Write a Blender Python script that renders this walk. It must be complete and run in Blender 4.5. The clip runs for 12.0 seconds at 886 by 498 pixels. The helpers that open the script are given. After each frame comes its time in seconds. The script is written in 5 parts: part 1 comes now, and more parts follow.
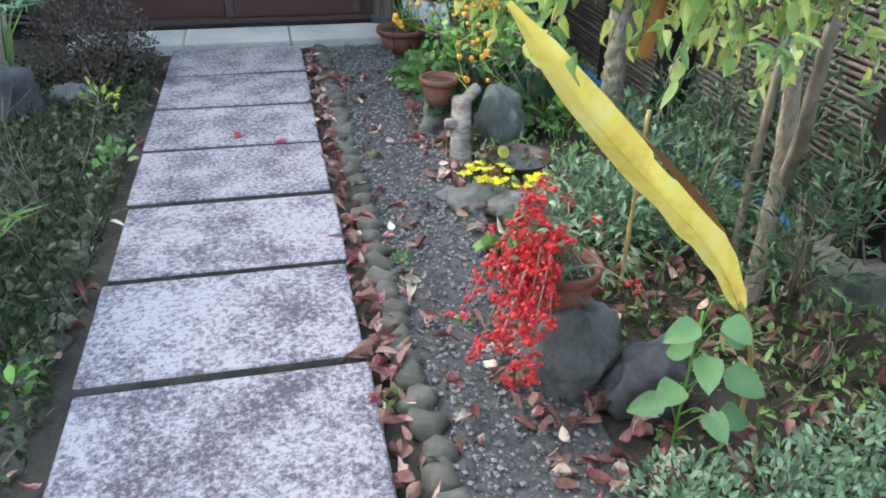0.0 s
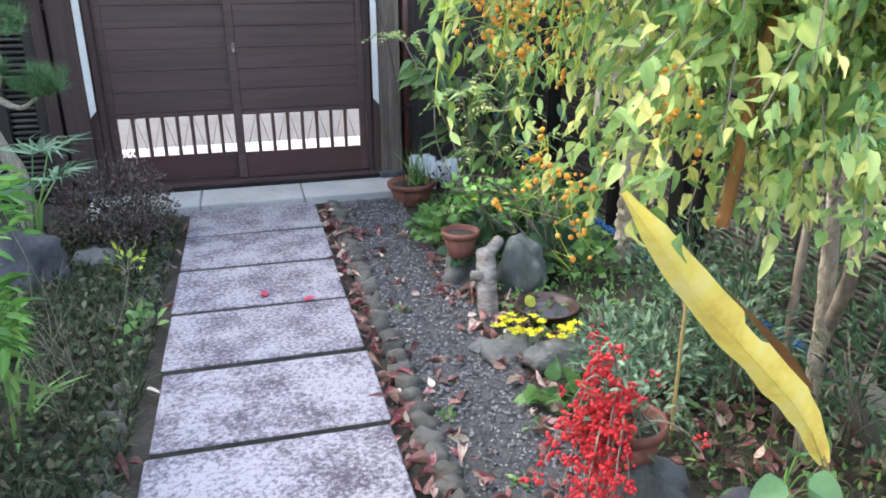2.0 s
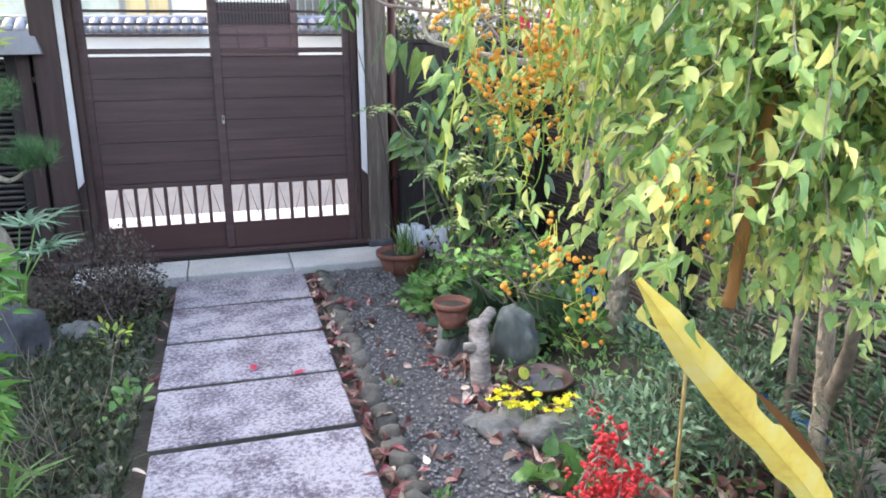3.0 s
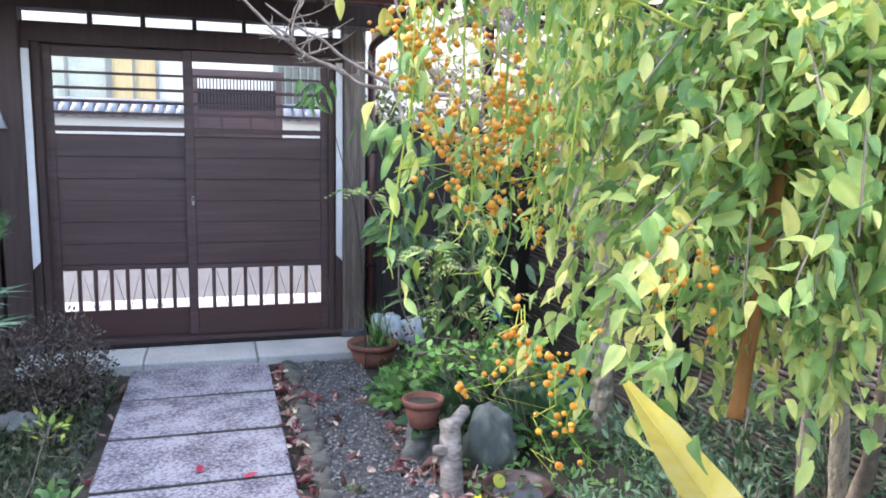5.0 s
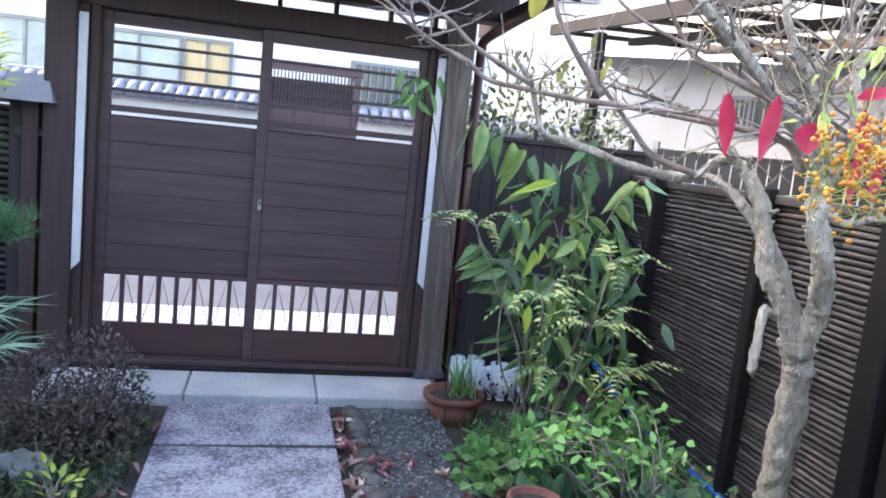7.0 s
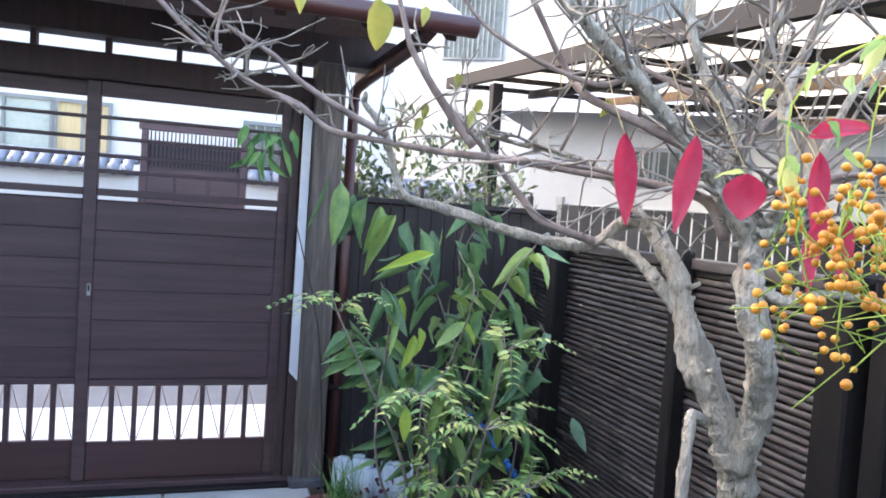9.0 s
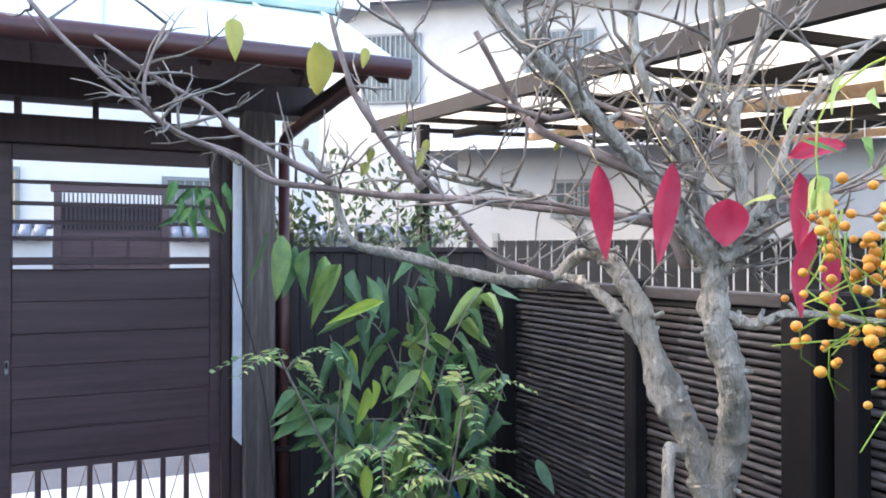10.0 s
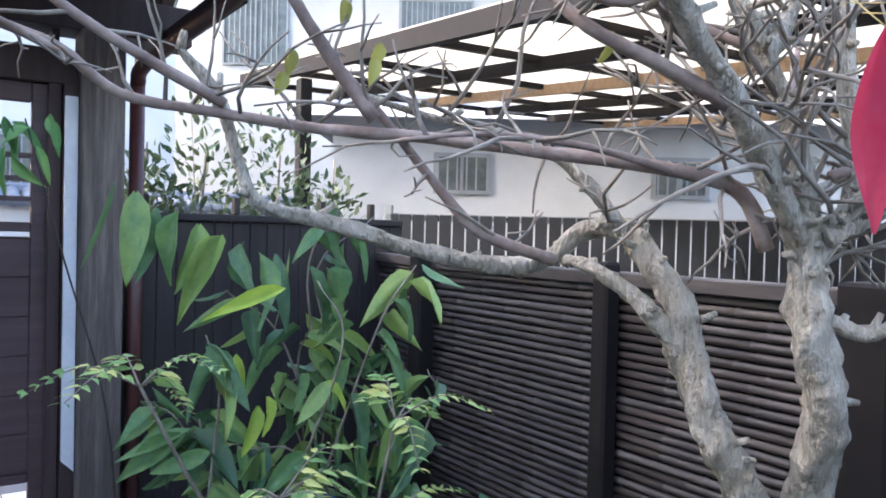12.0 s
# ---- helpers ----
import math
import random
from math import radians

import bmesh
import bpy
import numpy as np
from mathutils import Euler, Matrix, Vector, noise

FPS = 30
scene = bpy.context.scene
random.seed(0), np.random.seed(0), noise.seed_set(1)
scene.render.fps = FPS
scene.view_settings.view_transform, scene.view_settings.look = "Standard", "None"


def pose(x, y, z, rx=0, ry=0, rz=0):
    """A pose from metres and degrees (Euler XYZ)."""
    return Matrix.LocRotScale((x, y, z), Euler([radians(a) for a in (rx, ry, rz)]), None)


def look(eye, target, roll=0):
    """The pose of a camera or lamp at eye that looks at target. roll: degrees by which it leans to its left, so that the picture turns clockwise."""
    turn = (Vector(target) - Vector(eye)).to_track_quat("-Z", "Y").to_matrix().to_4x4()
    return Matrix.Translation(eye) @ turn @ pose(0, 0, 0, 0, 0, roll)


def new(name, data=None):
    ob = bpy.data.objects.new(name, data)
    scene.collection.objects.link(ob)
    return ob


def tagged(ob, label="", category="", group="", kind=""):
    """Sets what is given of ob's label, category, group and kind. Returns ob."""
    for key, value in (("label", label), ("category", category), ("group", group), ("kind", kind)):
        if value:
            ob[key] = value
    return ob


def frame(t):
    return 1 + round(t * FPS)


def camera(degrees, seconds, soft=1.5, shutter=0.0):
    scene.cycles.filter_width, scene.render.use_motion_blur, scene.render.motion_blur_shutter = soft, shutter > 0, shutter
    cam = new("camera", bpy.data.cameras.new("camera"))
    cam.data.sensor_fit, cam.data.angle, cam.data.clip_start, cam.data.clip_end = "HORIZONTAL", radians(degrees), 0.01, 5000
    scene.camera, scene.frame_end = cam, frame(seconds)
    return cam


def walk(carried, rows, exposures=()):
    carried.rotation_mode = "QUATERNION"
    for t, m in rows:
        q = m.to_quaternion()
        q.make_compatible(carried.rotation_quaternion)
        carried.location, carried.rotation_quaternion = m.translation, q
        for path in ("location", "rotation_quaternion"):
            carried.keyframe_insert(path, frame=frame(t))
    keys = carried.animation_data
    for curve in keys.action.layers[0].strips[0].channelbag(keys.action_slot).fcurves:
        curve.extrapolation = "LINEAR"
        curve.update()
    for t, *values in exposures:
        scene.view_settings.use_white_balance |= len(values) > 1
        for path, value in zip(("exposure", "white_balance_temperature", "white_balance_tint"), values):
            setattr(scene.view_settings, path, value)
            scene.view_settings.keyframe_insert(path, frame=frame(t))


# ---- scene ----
cam = camera(61.2, 12.0, soft=1.8)
PATH = [
    (0, (0.217, 0.508, 1.387), (0.61, 2.179, 0.361), 1.3),
    (0.5, (0.047, 0.596, 1.384), (0.404, 2.28, 0.366), 0.4),
    (1, (-0.007, 0.642, 1.384), (0.332, 2.345, 0.391), -0.3),
    (1.5, (0.027, 0.585, 1.432), (0.439, 2.37, 0.629), -0.8),
    (2, (0.021, 0.562, 1.456), (0.49, 2.377, 0.759), -0.4),
    (2.5, (-0.003, 0.578, 1.47), (0.492, 2.413, 0.849), 0.0),
    (3, (-0.017, 0.593, 1.486), (0.512, 2.446, 0.951), -0.3),
    (3.5, (-0.024, 0.598, 1.5), (0.543, 2.464, 1.058), -0.1),
    (5.5, (0.133, 0.959, 1.379), (0.674, 2.864, 1.102), 2.3),
    (6, (0.136, 1.176, 1.355), (0.571, 3.108, 1.081), 4.5),
    (6.5, (0.036, 1.434, 1.391), (0.405, 3.374, 1.081), 6.1),
    (7.5, (0.05, 1.86, 1.42), (0.58, 3.78, 1.2), 5.6),
    (8, (0.23, 2.03, 1.445), (0.7, 3.96, 1.24), 5.0),
    (8.5, (0.428, 2.109, 1.457), (0.848, 4.057, 1.28), 4.6),
    (9, (0.4, 2.204, 1.457), (1.041, 4.096, 1.354), 4.0),
    (9.5, (0.354, 2.299, 1.459), (1.083, 4.161, 1.419), 1.1),
    (10, (0.361, 2.305, 1.463), (1.178, 4.13, 1.476), 0.0),
    (10.5, (0.372, 2.385, 1.44), (1.292, 4.161, 1.438), 2.3),
    (11, (0.441, 2.558, 1.398), (1.464, 4.276, 1.351), 1.6),
    (11.5, (0.463, 2.784, 1.43), (1.527, 4.476, 1.355), 4.2),
    (12, (0.49, 2.998, 1.446), (1.632, 4.639, 1.403), 1.4),
]
walk(cam, [(t, look(eye, target, roll)) for t, eye, target, roll in PATH], [(0.0, 3.40, 7900, 4), (1.0, 3.42, 8000, 6), (1.5, 3.47, 7900, 8), (3.5, 3.55, 7850, 14), (5.5, 3.46, 7100, 14), (6.5, 3.40, 6700, 15), (8.5, 3.45, 6750, 13), (9.3, 3.15, 6550, 13), (10.0, 3.05, 6450, 13), (12.0, 2.95, 6250, 13)])

# ---- world, sun, exposure ----
SUN_EL, SUN_AZ = radians(31), radians(290)
world = bpy.data.worlds.new("sky_world")
scene.world = world
world.use_nodes = True
wn = world.node_tree
sky = wn.nodes.new("ShaderNodeTexSky")
sky.sky_type = "NISHITA"
sky.sun_disc = False
sky.sun_elevation = SUN_EL
sky.sun_rotation = SUN_AZ
sky.air_density, sky.dust_density, sky.ozone_density = 1.0, 3.0, 1.0
wn.links.new(sky.outputs["Color"], wn.nodes["Background"].inputs["Color"])
wn.nodes["Background"].inputs["Strength"].default_value = 0.15
sun_data = bpy.data.lights.new("sun", "SUN")
sun_data.energy, sun_data.angle, sun_data.color = 0.65, radians(2), (0.98, 0.985, 1.0)
sun = new("sun", sun_data)
toward = Vector((math.sin(SUN_AZ) * math.cos(SUN_EL), math.cos(SUN_AZ) * math.cos(SUN_EL), math.sin(SUN_EL)))
sun.matrix_world = look(toward * 30, (0, 0, 0))

R = random.Random(7)
NR = np.random.default_rng(11)


# ---- materials ----
def material(name, ramp, rough=0.7, scale=8.0, detail=6.0, fine=60.0, bump=0.3, metal=0.0, per="", translucent=0.0, stretch=(1, 1, 1), depth=0.01, spec=0.5):
    """ramp: colours from dark to light, mixed by a coarse and a fine noise; per: 'object' or 'island' adds a random shift."""
    m = bpy.data.materials.new(name)
    m.use_nodes = True
    nt = m.node_tree
    n, ln = nt.nodes, nt.links
    bsdf = n["Principled BSDF"]
    co = n.new("ShaderNodeTexCoord")
    mp = n.new("ShaderNodeMapping")
    mp.inputs["Scale"].default_value = stretch
    ln.new(co.outputs["Object"], mp.inputs["Vector"])
    n1, n2 = n.new("ShaderNodeTexNoise"), n.new("ShaderNodeTexNoise")
    n1.inputs["Scale"].default_value, n1.inputs["Detail"].default_value = scale, detail
    n2.inputs["Scale"].default_value, n2.inputs["Detail"].default_value = fine, 3.0
    for q in (n1, n2):
        ln.new(mp.outputs["Vector"], q.inputs["Vector"])
    mix = n.new("ShaderNodeMath")
    mix.operation = "MULTIPLY_ADD"
    ln.new(n2.outputs["Fac"], mix.inputs[0])
    mix.inputs[1].default_value = 0.45
    half = n.new("ShaderNodeMath")
    half.operation = "MULTIPLY_ADD"
    ln.new(n1.outputs["Fac"], half.inputs[0])
    half.inputs[1].default_value, half.inputs[2].default_value = 1.1, -0.27
    ln.new(half.outputs[0], mix.inputs[2])
    value = mix.outputs[0]
    if per:
        if per == "object":
            src = n.new("ShaderNodeObjectInfo").outputs["Random"]
        else:
            src = n.new("ShaderNodeNewGeometry").outputs["Random Per Island"]
        add = n.new("ShaderNodeMath")
        add.operation = "MULTIPLY_ADD"
        ln.new(src, add.inputs[0])
        add.inputs[1].default_value = 0.75 if per == "island" else 0.35
        sub = n.new("ShaderNodeMath")
        sub.operation = "MULTIPLY_ADD"
        ln.new(value, sub.inputs[0])
        sub.inputs[1].default_value, sub.inputs[2].default_value = (0.45, -0.1) if per == "island" else (0.8, -0.1)
        ln.new(sub.outputs[0], add.inputs[2])
        value = add.outputs[0]
    cr = n.new("ShaderNodeValToRGB")
    el = cr.color_ramp.elements
    while len(el) < len(ramp):
        el.new(0.5)
    for i, c in enumerate(ramp):
        el[i].position = 0.15 + 0.7 * i / max(1, len(ramp) - 1)
        el[i].color = (*c, 1)
    ln.new(value, cr.inputs["Fac"])
    ln.new(cr.outputs["Color"], bsdf.inputs["Base Color"])
    bsdf.inputs["Roughness"].default_value = rough
    bsdf.inputs["Metallic"].default_value = metal
    bsdf.inputs["Specular IOR Level"].default_value = spec
    if bump:
        b = n.new("ShaderNodeBump")
        b.inputs["Strength"].default_value, b.inputs["Distance"].default_value = bump, depth
        ln.new(mix.outputs[0], b.inputs["Height"])
        ln.new(b.outputs["Normal"], bsdf.inputs["Normal"])
    if translucent:
        tr = n.new("ShaderNodeBsdfTranslucent")
        ln.new(cr.outputs["Color"], tr.inputs["Color"])
        ms = n.new("ShaderNodeMixShader")
        ms.inputs["Fac"].default_value = translucent
        ln.new(bsdf.outputs[0], ms.inputs[1])
        ln.new(tr.outputs[0], ms.inputs[2])
        ln.new(ms.outputs[0], n["Material Output"].inputs["Surface"])
    return m


def aggregate_material(name, light, dark, speck, patch, fleck):
    """Washed aggregate: pale grains over dark binder, with broad worn patches."""
    m = bpy.data.materials.new(name)
    m.use_nodes = True
    nt = m.node_tree
    n, ln = nt.nodes, nt.links
    bsdf = n["Principled BSDF"]
    co = n.new("ShaderNodeTexCoord")
    info = n.new("ShaderNodeObjectInfo")
    off = n.new("ShaderNodeVectorMath")
    off.operation = "MULTIPLY_ADD"
    comb = n.new("ShaderNodeCombineXYZ")
    for i in range(3):
        ln.new(info.outputs["Random"], comb.inputs[i])
    ln.new(comb.outputs[0], off.inputs[0])
    off.inputs[1].default_value = (7, 5, 3)
    ln.new(co.outputs["Object"], off.inputs[2])
    vo = n.new("ShaderNodeTexNoise")
    vo.inputs["Scale"].default_value = speck
    vo.inputs["Detail"].default_value = 4.0
    vo.inputs["Roughness"].default_value = 0.75
    big = n.new("ShaderNodeTexNoise")
    big.inputs["Scale"].default_value = patch
    big.inputs["Detail"].default_value = 3.0
    for q in (vo, big):
        ln.new(off.outputs[0], q.inputs["Vector"])
    th = n.new("ShaderNodeMath")
    th.operation = "MULTIPLY_ADD"
    ln.new(big.outputs["Fac"], th.inputs[0])
    th.inputs[1].default_value = fleck
    ln.new(vo.outputs["Fac"], th.inputs[2])
    cr = n.new("ShaderNodeValToRGB")
    e = cr.color_ramp.elements
    e.new(0.5)
    mid = tuple((a + b) / 2 for a, b in zip(light, dark))
    lo = 0.5 + 0.5 * fleck
    for i, (p, c) in enumerate(((lo - 0.14, dark), (lo, mid), (lo + 0.09, light))):
        e[i].position, e[i].color = p, (*c, 1)
    ln.new(th.outputs[0], cr.inputs["Fac"])
    ln.new(cr.outputs["Color"], bsdf.inputs["Base Color"])
    bsdf.inputs["Roughness"].default_value = 0.85
    b = n.new("ShaderNodeBump")
    b.inputs["Strength"].default_value, b.inputs["Distance"].default_value = 0.6, 0.006
    ln.new(vo.outputs["Fac"], b.inputs["Height"])
    ln.new(b.outputs["Normal"], bsdf.inputs["Normal"])
    return m


M_SLAB = aggregate_material("washed_concrete", (0.385, 0.365, 0.40), (0.085, 0.07, 0.095), 60, 5.5, 0.5)
M_THRESH = aggregate_material("pale_granite", (0.50, 0.51, 0.50), (0.30, 0.31, 0.31), 120, 3.0, 0.4)
M_APRON = material("sunlit_concrete", [(0.29, 0.325, 0.39), (0.37, 0.41, 0.48)], 0.9, 3)
M_ASPHALT = material("asphalt", [(0.045, 0.052, 0.07), (0.07, 0.08, 0.105)], 0.9, 2, 5, 90)
M_SOIL = material("garden_soil", [(0.02, 0.018, 0.014), (0.05, 0.042, 0.033), (0.09, 0.075, 0.06)], 0.95, 6, 8, 50, 0.8, depth=0.02)
M_GRAVEL = material("dark_gravel", [(0.06, 0.06, 0.066), (0.14, 0.14, 0.147), (0.28, 0.265, 0.265)], 0.85, 20, per="island")
M_GRAVEL_BED = material("gravel_dust", [(0.045, 0.045, 0.048), (0.13, 0.127, 0.127)], 0.95, 40, 6, 160, 0.9)
M_ROCK = material("garden_rock", [(0.055, 0.06, 0.058), (0.14, 0.145, 0.14), (0.27, 0.275, 0.26)], 0.9, 9, 9, 60, 1.0, per="object", depth=0.015)
M_DARKROCK = material("dark_rock", [(0.035, 0.036, 0.045), (0.08, 0.08, 0.09), (0.14, 0.14, 0.15)], 0.85, 8, 8, 45, 0.6, depth=0.012)
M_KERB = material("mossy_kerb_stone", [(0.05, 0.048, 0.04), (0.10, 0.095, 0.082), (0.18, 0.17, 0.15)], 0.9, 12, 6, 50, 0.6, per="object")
M_GREENSTONE = material("green_stone", [(0.05, 0.065, 0.06), (0.12, 0.14, 0.13), (0.3, 0.32, 0.3)], 0.8, 7, 8, 40, 0.7, stretch=(1, 1, 0.4))
M_GATE = material("dark_red_brown_gate", [(0.05, 0.026, 0.026), (0.078, 0.042, 0.043), (0.112, 0.064, 0.064)], 0.5, 3, 6, 40, 0.25, stretch=(0.6, 6, 10), depth=0.003)
M_GATE_LOW = material("reddish_gate_board", [(0.055, 0.023, 0.022), (0.08, 0.035, 0.033)], 0.5, 3, 6, 40, 0.2, stretch=(0.6, 6, 10), depth=0.003)
M_POST = material("weathered_post", [(0.05, 0.036, 0.03), (0.125, 0.095, 0.08), (0.26, 0.21, 0.175)], 0.75, 3, 8, 22, 0.5, stretch=(12, 12, 0.7), depth=0.004)
M_POST_DARK = material("dark_post", [(0.036, 0.018, 0.017), (0.07, 0.039, 0.036)], 0.65, 3, 8, 22, 0.4, stretch=(12, 12, 0.7), depth=0.004)
M_WHITE = material("white_paint", [(0.62, 0.6, 0.6), (0.8, 0.78, 0.78)], 0.6, 5, 5, 40, 0.1)
M_COPPER = material("green_patina", [(0.42, 0.52, 0.48), (0.62, 0.72, 0.68)], 0.6, 4, 6, 30, 0.2)
M_GUTTER = material("brown_gutter", [(0.06, 0.018, 0.016), (0.10, 0.035, 0.03)], 0.4, 6, 4, 40, 0.1)
M_FENCE = material("dark_bamboo", [(0.03, 0.025, 0.024), (0.062, 0.052, 0.05), (0.125, 0.108, 0.10)], 0.55, 8, 6, 40, 0.3, per="object", stretch=(4, 0.7, 4), depth=0.003)
M_WING = material("black_brown_board", [(0.018, 0.013, 0.013), (0.036, 0.027, 0.026)], 0.7, 3, 6, 30, 0.3, stretch=(10, 10, 0.6), depth=0.003)
# near-black, so that joints and gaps read as shaded
M_GAP_BLACK = material("gap_black", [(0.008, 0.007, 0.007), (0.015, 0.013, 0.013)], 0.9, 8)
M_BARK = material("grey_bark", [(0.09, 0.072, 0.052), (0.42, 0.36, 0.275), (0.54, 0.48, 0.385), (0.75, 0.69, 0.58)], 0.95, 42, 12, 160, 1.0, stretch=(1.3, 1.3, 0.45), depth=0.03)
M_TWIG = material("brown_twig", [(0.10, 0.08, 0.065), (0.24, 0.2, 0.16), (0.38, 0.34, 0.29)], 0.85, 20, 5, 70, 0.4, stretch=(1, 1, 0.5))
M_REDTWIG = material("reddish_branch", [(0.13, 0.085, 0.07), (0.27, 0.195, 0.16), (0.42, 0.33, 0.28)], 0.8, 16, 5, 70, 0.5)
M_LOG = material("birch_log", [(0.06, 0.05, 0.042), (0.23, 0.205, 0.185), (0.46, 0.43, 0.40)], 0.9, 14, 8, 50, 0.9, stretch=(1, 1, 3))
M_TERRA = material("terracotta", [(0.12, 0.045, 0.032), (0.2, 0.075, 0.053), (0.28, 0.125, 0.09)], 0.75, 6, 6, 50, 0.2)
M_GLAZE = material("brown_glaze", [(0.04, 0.022, 0.018), (0.085, 0.045, 0.036)], 0.35, 6, 5, 40, 0.1)
M_BLUE = material("blue_plastic", [(0.01, 0.10, 0.36), (0.02, 0.2, 0.6)], 0.35, 6, 3, 30, 0.05)
M_BOTTLE = material("clear_plastic", [(0.5, 0.57, 0.62), (0.72, 0.78, 0.82)], 0.15, 10, 3, 40, 0.2)
M_METAL = material("nickel", [(0.55, 0.54, 0.52), (0.7, 0.69, 0.67)], 0.3, 20, 3, 60, 0.05, metal=0.9)
# kept pale so the unseen walls throw fill light into the garden
M_RENDER = material("pale_bounce_render", [(0.55, 0.555, 0.55), (0.65, 0.655, 0.645)], 0.9, 2, 6, 40, 0.15)
# lightened and warmed to offset the blue shade on the street front
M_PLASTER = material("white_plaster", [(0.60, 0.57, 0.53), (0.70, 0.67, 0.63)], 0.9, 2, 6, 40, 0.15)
# the same white, darkened to offset the sun on houses behind the fence
M_PLASTER_DIM = material("plaster_dimmed_for_sun", [(0.33, 0.335, 0.33), (0.42, 0.425, 0.42)], 0.9, 2, 6, 40, 0.15)
M_TILE = material("grey_roof_tile", [(0.16, 0.17, 0.2), (0.28, 0.29, 0.33)], 0.5, 4, 5, 30, 0.2)
M_HOUSE_WIN = material("dark_window_glass", [(0.05, 0.06, 0.06), (0.14, 0.16, 0.15)], 0.12, 3, 3, 20, 0)
M_FRAME = material("grey_window_frame", [(0.16, 0.17, 0.17), (0.24, 0.25, 0.25)], 0.5, 4, 3, 30, 0)
M_CURTAIN = material("amber_curtain", [(0.44, 0.33, 0.16), (0.62, 0.50, 0.30)], 0.9, 4, 4, 30, 0.2, stretch=(12, 1, 0.4))
M_PALEWIN = material("pale_window_glass", [(0.26, 0.31, 0.28), (0.42, 0.46, 0.42)], 0.15, 3, 3, 20, 0)
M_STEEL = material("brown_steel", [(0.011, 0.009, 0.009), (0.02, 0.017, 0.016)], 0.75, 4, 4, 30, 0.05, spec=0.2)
M_RAFTER = material("pale_timber", [(0.26, 0.16, 0.09), (0.42, 0.29, 0.18)], 0.7, 4, 6, 40, 0.2, stretch=(0.5, 6, 6))
M_POLY = material("milky_sheet", [(0.78, 0.71, 0.60), (0.88, 0.83, 0.73)], 0.4, 2, 3, 20, 0.05, translucent=0.75)
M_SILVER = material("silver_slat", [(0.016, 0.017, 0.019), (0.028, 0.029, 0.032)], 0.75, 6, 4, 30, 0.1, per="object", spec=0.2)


def leafmat(name, ramp, rough=0.5, translucent=0.3):
    ramp = [tuple(min(0.85, c * 1.3) for c in col) for col in ramp]
    return material(name, ramp, rough, 25, 3, 90, 0.15, per="island", translucent=translucent, depth=0.002)


L_DURANTA = leafmat("yellow_green_leaf", [(0.115, 0.235, 0.085), (0.25, 0.40, 0.135), (0.41, 0.51, 0.18), (0.63, 0.60, 0.22)], 0.4, 0.42)
L_MID = leafmat("mid_green_leaf", [(0.05, 0.13, 0.04), (0.105, 0.235, 0.07), (0.2, 0.34, 0.105)])
L_CLIMB = leafmat("climber_leaf", [(0.045, 0.10, 0.05), (0.11, 0.205, 0.08), (0.25, 0.34, 0.10)], 0.4, 0.25)
L_FRESH = leafmat("fresh_green_leaf", [(0.05, 0.16, 0.03), (0.11, 0.28, 0.06), (0.2, 0.38, 0.09)])
L_SEED = leafmat("cool_green_leaf", [(0.05, 0.14, 0.06), (0.09, 0.21, 0.09), (0.13, 0.27, 0.12)], 0.5, 0.25)
L_STREET = leafmat("olive_leaf", [(0.03, 0.055, 0.028), (0.06, 0.09, 0.042), (0.10, 0.125, 0.06)], 0.5, 0.2)
L_DARK = leafmat("dark_green_leaf", [(0.015, 0.045, 0.022), (0.035, 0.085, 0.04), (0.07, 0.14, 0.065)], 0.4, 0.15)
L_BLUEGREEN = leafmat("grey_green_leaf", [(0.05, 0.11, 0.062), (0.11, 0.2, 0.12), (0.2, 0.31, 0.19)], 0.5, 0.15)
L_PINE = leafmat("pine_needle", [(0.02, 0.07, 0.028), (0.05, 0.13, 0.045), (0.09, 0.2, 0.07)], 0.5, 0.1)
L_AZALEA = leafmat("bronze_leaf", [(0.035, 0.026, 0.025), (0.08, 0.058, 0.052), (0.13, 0.11, 0.085)], 0.8, 0.1)
L_WEED = leafmat("weed_green", [(0.012, 0.027, 0.013), (0.028, 0.05, 0.022), (0.06, 0.08, 0.036), (0.13, 0.122, 0.07)], 0.7, 0.15)
L_DEAD = leafmat("fallen_leaf", [(0.085, 0.03, 0.03), (0.17, 0.08, 0.068), (0.26, 0.17, 0.13), (0.2, 0.035, 0.055), (0.52, 0.43, 0.34)], 0.75, 0.1)
L_RED = leafmat("red_leaf", [(0.3, 0.012, 0.035), (0.42, 0.025, 0.06), (0.46, 0.075, 0.12)], 0.5, 0.35)
L_YELLOW = material("yellow_blade", [(0.74, 0.48, 0.12), (0.95, 0.8, 0.2), (0.97, 0.9, 0.42)], 0.5, 7, 5, 40, 0.3, translucent=0.3, depth=0.004)
L_YFLOWER = leafmat("yellow_petal", [(0.75, 0.55, 0.02), (0.85, 0.75, 0.06)], 0.6, 0.3)
L_LIME = leafmat("lime_leaf", [(0.14, 0.26, 0.04), (0.3, 0.42, 0.07), (0.5, 0.52, 0.1)])
L_OLIVE = leafmat("olive_yellow_leaf", [(0.2, 0.2, 0.05), (0.36, 0.34, 0.08)], 0.5, 0.3)
L_PURPLE = leafmat("purple_ground_leaf", [(0.06, 0.01, 0.03), (0.16, 0.03, 0.07)], 0.6, 0.1)
M_ORANGE = material("orange_berry", [(0.62, 0.22, 0.02), (0.8, 0.36, 0.04)], 0.35, 30, 2, 60, 0.05, per="island")
M_REDBERRY = material("red_berry", [(0.5, 0.015, 0.02), (0.75, 0.04, 0.05)], 0.3, 30, 2, 60, 0.05, per="island")
